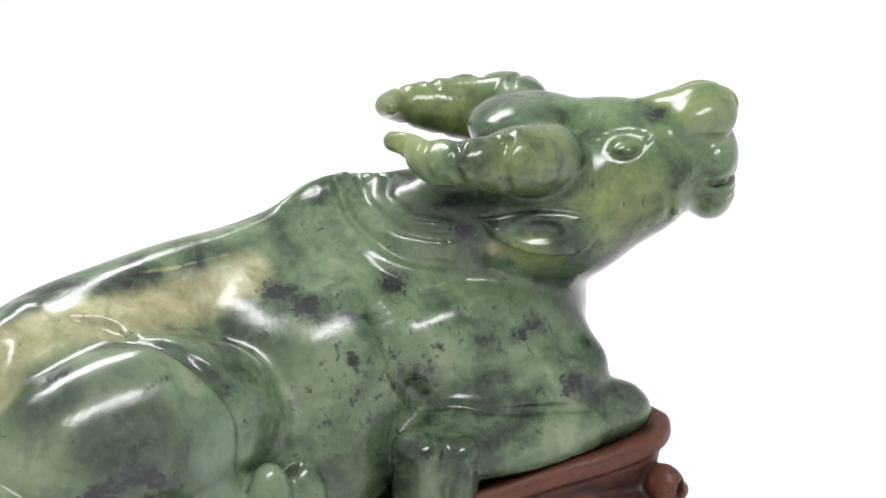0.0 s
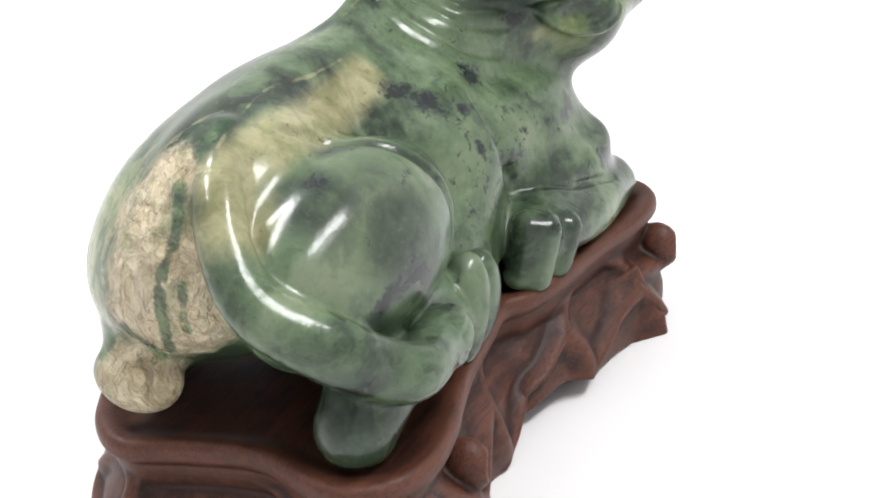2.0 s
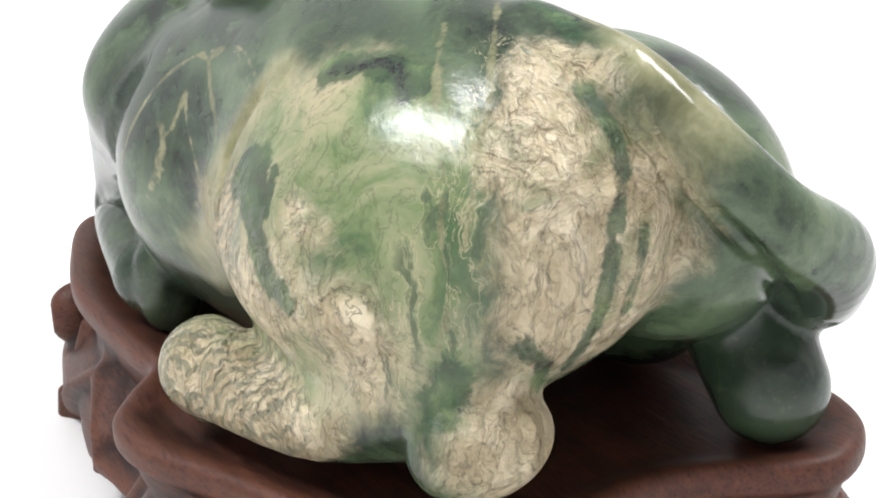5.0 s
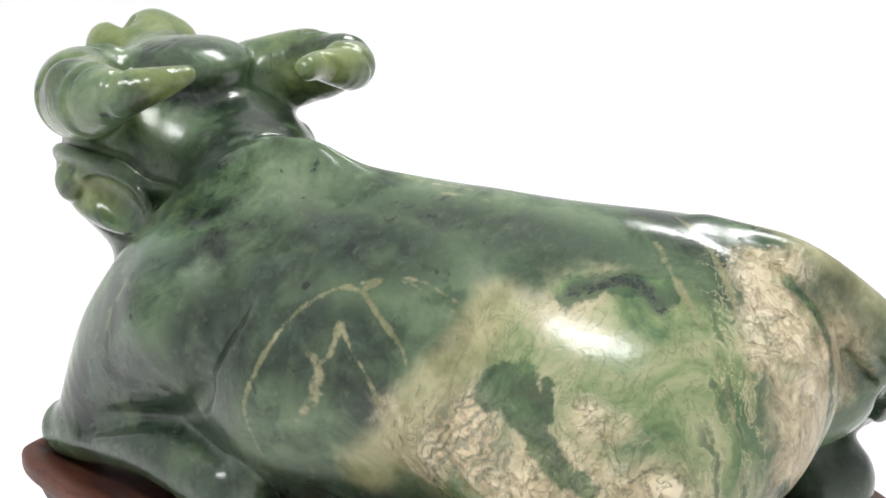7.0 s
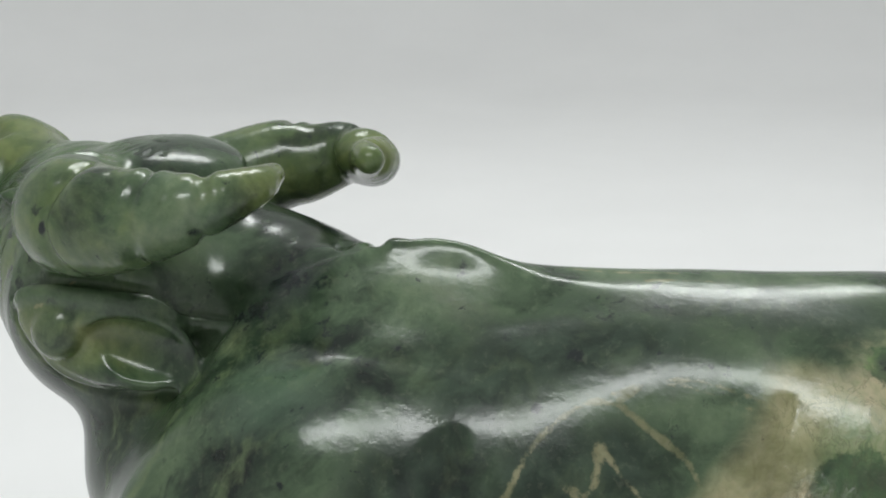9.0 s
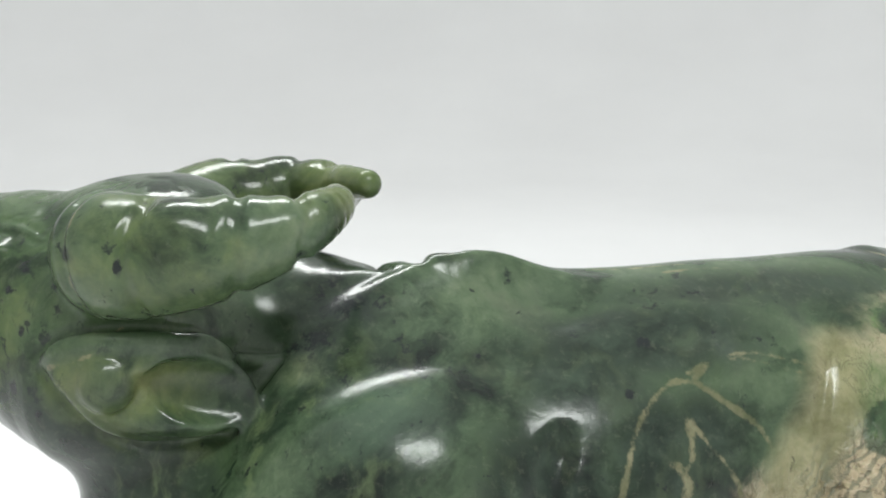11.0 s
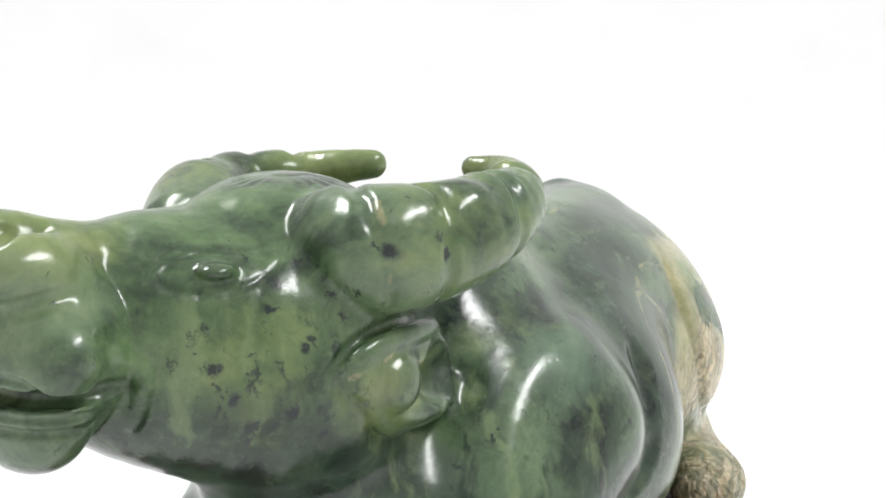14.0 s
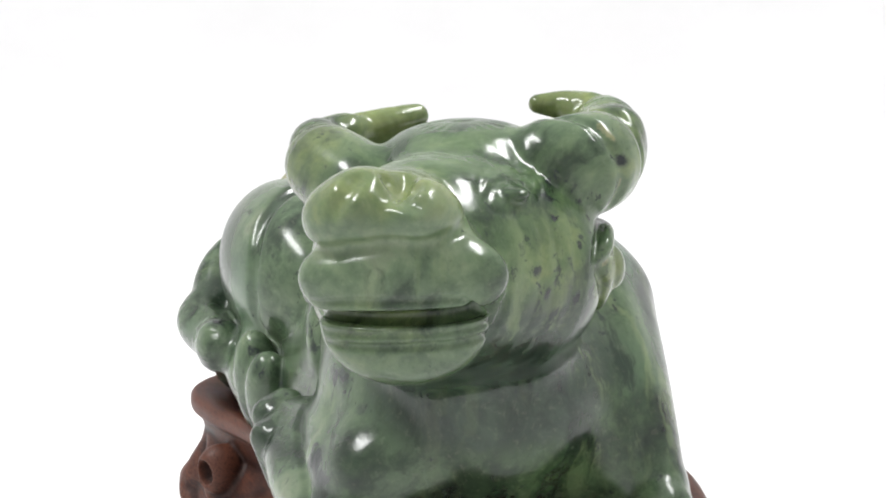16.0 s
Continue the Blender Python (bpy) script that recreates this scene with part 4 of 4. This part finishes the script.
stain(me, "ink", most(
    B((75, -49, 64), (7, 6, 6)), 0.9 * B((80, -49, 61), (5, 5, 4)), 0.75 * B((67, -38, 82), (13, 8, 5)), 0.85 * B((32, -20, 104), (9, 8, 6)), 0.7 * B((38, -33, 93), (4, 5, 4)), 0.9 * L(6, (-4, -8, 111), (1, -13, 106), (4, -19, 101)), 0.8 * B((12, -23, 99), (6, 6, 4)),
    0.95 * L(5, (-82, -42, 82), (-74, -44, 85), (-64, -46, 85), (-56, -50, 74)), 0.6 * B((-64, -48, 78), (14, 8, 6)), 0.8 * B((-75, -24, 111), (6, 6, 4)), 0.9 * B((46, -2, 128), (5, 6, 4)), 0.9 * B((55, -26, 115), (5, 5, 4)), 0.9 * B((55, -21, 123), (10, 6, 3)), 0.8 * B((57, 14, 122), (14, 12, 7)),
    0.7 * B((28, -34, 80), (4, 5, 4)), 0.7 * B((-9, -25, 78), (5, 5, 3)), 0.7 * B((-52, -37, 106), (6, 5, 2)), 0.9 * B((120, -43, 140), (5, 4, 3)), 0.6 * B((66, 20, 116), (12, 8, 5)), 0.75 * L(3, (-58, 34, 114), (-68, 28, 116.5), (-76, 29, 113)), 0.6 * B((-8, 26, 122), (14, 7, 3)),
    B((9, -29, 89), (3.2, 4, 3), 2), B((36, -37, 86.6), (2.4, 4, 2.6), 2), B((26.6, -35, 78.6), (2, 3, 3), 2), B((74, 36, 138.5), (2.2, 4, 1.3), 2), 0.8 * B((83, -37, 78), (4, 4, 2)), B((58, 50, 80.6), (2.6, 3, 2), 2), B((55, 52, 93), (1.2, 3, 1.6), 2),
    B((59.7, -44.5, 134.5), (1.6, 3, 1.5), 2), B((0.5, 35, 115.4), (2.6, 3, 2), 2), B((35, 33, 117.4), (2, 3, 1), 2), B((7.5, 42.5, 106), (2, 3, 2), 2), B((77, 46.5, 71.4), (1.4, 3, 2), 2), B((106, 29.5, 136), (1, 3, 3), 2),
    0.9 * B((119, 1.8, 131), (2.6, 3, 2), 2), 0.9 * B((130, -6.2, 117.4), (2, 3, 2), 2), 0.9 * B((121, 7.6, 120.3), (1.0, 3, 1.8), 2), 0.9 * B((122.8, 5.9, 109), (1.2, 3, 3), 2), 0.9 * B((122, 1, 127), (2, 3, 1.2), 2), 0.85 * B((126, -4, 112), (1.2, 3, 3), 2), 0.85 * B((118, 9, 104), (1.2, 3, 3), 2), 0.9 * B((109, 20, 137), (2, 4, 2), 2)))
stain(me, "seam", most(
    0.72 * L(1.0, (15.4, 54.9, 85.3), (12.2, 51.5, 93.3), (7.4, 47.3, 101.2), (2.5, 43.5, 105.4), (-3.1, 41.3, 107.9), (-8.1, 41.4, 107.2)), 0.72 * L(1.0, (-8.1, 41.4, 107.2), (-13.7, 43.5, 103.6), (-20.3, 44.8, 98.6), (-23.8, 46.4, 93.5)), 0.8 * L(1.2, (15.5, 54, 85), (17, 54, 78), (14, 52, 68)),
    0.66 * L(0.9, (-8, 41.1, 108.3), (-13.4, 38.7, 110.6), (-19.7, 39.2, 110.9), (-26, 40, 109.4), (-32.5, 41.7, 107.7)),
    0.7 * L(0.9, (-6.9, 40.6, 109.5), (-18.7, 39.4, 112.6), (-31.9, 41, 110.2), (-37.4, 42.7, 107.9)), L(2.6, (0.6, 50.4, 93.7), (-1.2, 50.4, 90.8), (-1.3, 52.4, 86)), 0.8 * L(2.4, (-1.3, 52.4, 84), (3, 52, 79)), 0.9 * L(1.6, (-1.2, 50.4, 92), (-3.7, 48.6, 94.2), (-4.7, 46.2, 100.3)),
    0.7 * L(1.0, (-4.7, 46.2, 100.3), (-8.7, 47, 95.5), (-14, 47.9, 89), (-16.5, 48, 83)), 0.9 * L(1.2, (-68.8, 17.5, 121.9), (-80, 25.2, 114.3), (-90.4, 29.6, 103.7), (-94.3, 32.3, 94.6), (-97.8, 33, 85.2), (-96.1, 34.9, 75.2)), 0.9 * L(1.0, (-67, 6.5, 125), (-76.8, 12.1, 122.4), (-86.6, 18.2, 114.6), (-91.8, 23.3, 107.2), (-97.1, 28.5, 97.6), (-97.6, 33.8, 79.6)), 0.8 * L(0.8, (-86.6, 15.6, 116.3), (-95, 19.2, 106.4), (-99.3, 25, 96.8), (-100, 31, 84)),
    0.8 * L(0.8, (-86, -2, 123), (-66, 2, 124.5), (-48, 5, 124), (-29, 3, 121.5), (-10, 2, 121)), 0.7 * L(0.8, (-20, 14, 126), (0, 12, 127), (20, 11, 130), (32, 9, 131)), 0.8 * L(0.8, (-60, -12, 117), (-40, -3, 119), (-20, -1, 119)), 0.8 * L(0.8, (-13, 17, 125.5), (-27.5, 18, 125.3), (-27.4, 25, 123.8)),
    0.9 * L(0.8, (112, 20.5, 133.5), (111.5, 20, 130), (110, 19, 127)), L(1.2, (109, 18, 143), (110.3, 19.5, 141)), 0.9 * L(0.8, (116, 14.6, 116), (110, 18, 119), (104, 19.8, 119.6))))
stain(me, "stripe", most(1.2 * B((-46, 58, 55), (32, 16, 17)), B((-46, 51, 85), (10, 10, 14)), 0.6 * B((-34, 48, 78), (10, 12, 20))))
tagged(new("buffalo_carving", me), "polished mottled green and cream jade buffalo lying on a wooden stand", "carving")

# the stand
stand = tagged(new("display_stand"), "dark carved rosewood display stand on a white tabletop", "stand")
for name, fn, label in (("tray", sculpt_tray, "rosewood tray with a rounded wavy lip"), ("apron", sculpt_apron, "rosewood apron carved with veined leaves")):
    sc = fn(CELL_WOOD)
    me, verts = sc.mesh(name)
    edge_relief(me, verts, sc)
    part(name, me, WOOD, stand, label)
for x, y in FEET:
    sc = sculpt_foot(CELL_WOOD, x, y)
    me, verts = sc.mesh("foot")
    edge_relief(me, verts, sc)
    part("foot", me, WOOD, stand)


def tent():
    """The white sheet that is table and backdrop in one: flat, then curving up all round."""
    me = bpy.data.meshes.new("white_backdrop")
    bm = bmesh.new()
    prof = [(0.001, 0.0), (0.3, 0.0), (0.7, 0.0), (1.0, 0.0)] + [(1.0 + 0.6 * math.sin(a), 0.6 - 0.6 * math.cos(a)) for a in np.linspace(0.1, math.pi / 2, 12)] + [(1.6, 1.2), (1.6, 2.2)]
    rings = []
    for r, z in prof:
        rings.append([bm.verts.new((r * math.cos(a), r * math.sin(a), z + TABLE * 0.001)) for a in np.linspace(0, 2 * math.pi, 96, endpoint=False)])
    for a, b in zip(rings[:-1], rings[1:]):
        for i in range(96):
            bm.faces.new((a[i], a[(i + 1) % 96], b[(i + 1) % 96], b[i]))
    bmesh.ops.recalc_face_normals(bm, faces=bm.faces)
    bmesh.ops.reverse_faces(bm, faces=bm.faces)
    for f in bm.faces:
        f.smooth = True
    bm.to_mesh(me)
    me.materials.append(WHITE)
    return tagged(new("white_backdrop", me), "plain white tabletop sheet curving up into a backdrop", "backdrop", kind="structure")


tent()
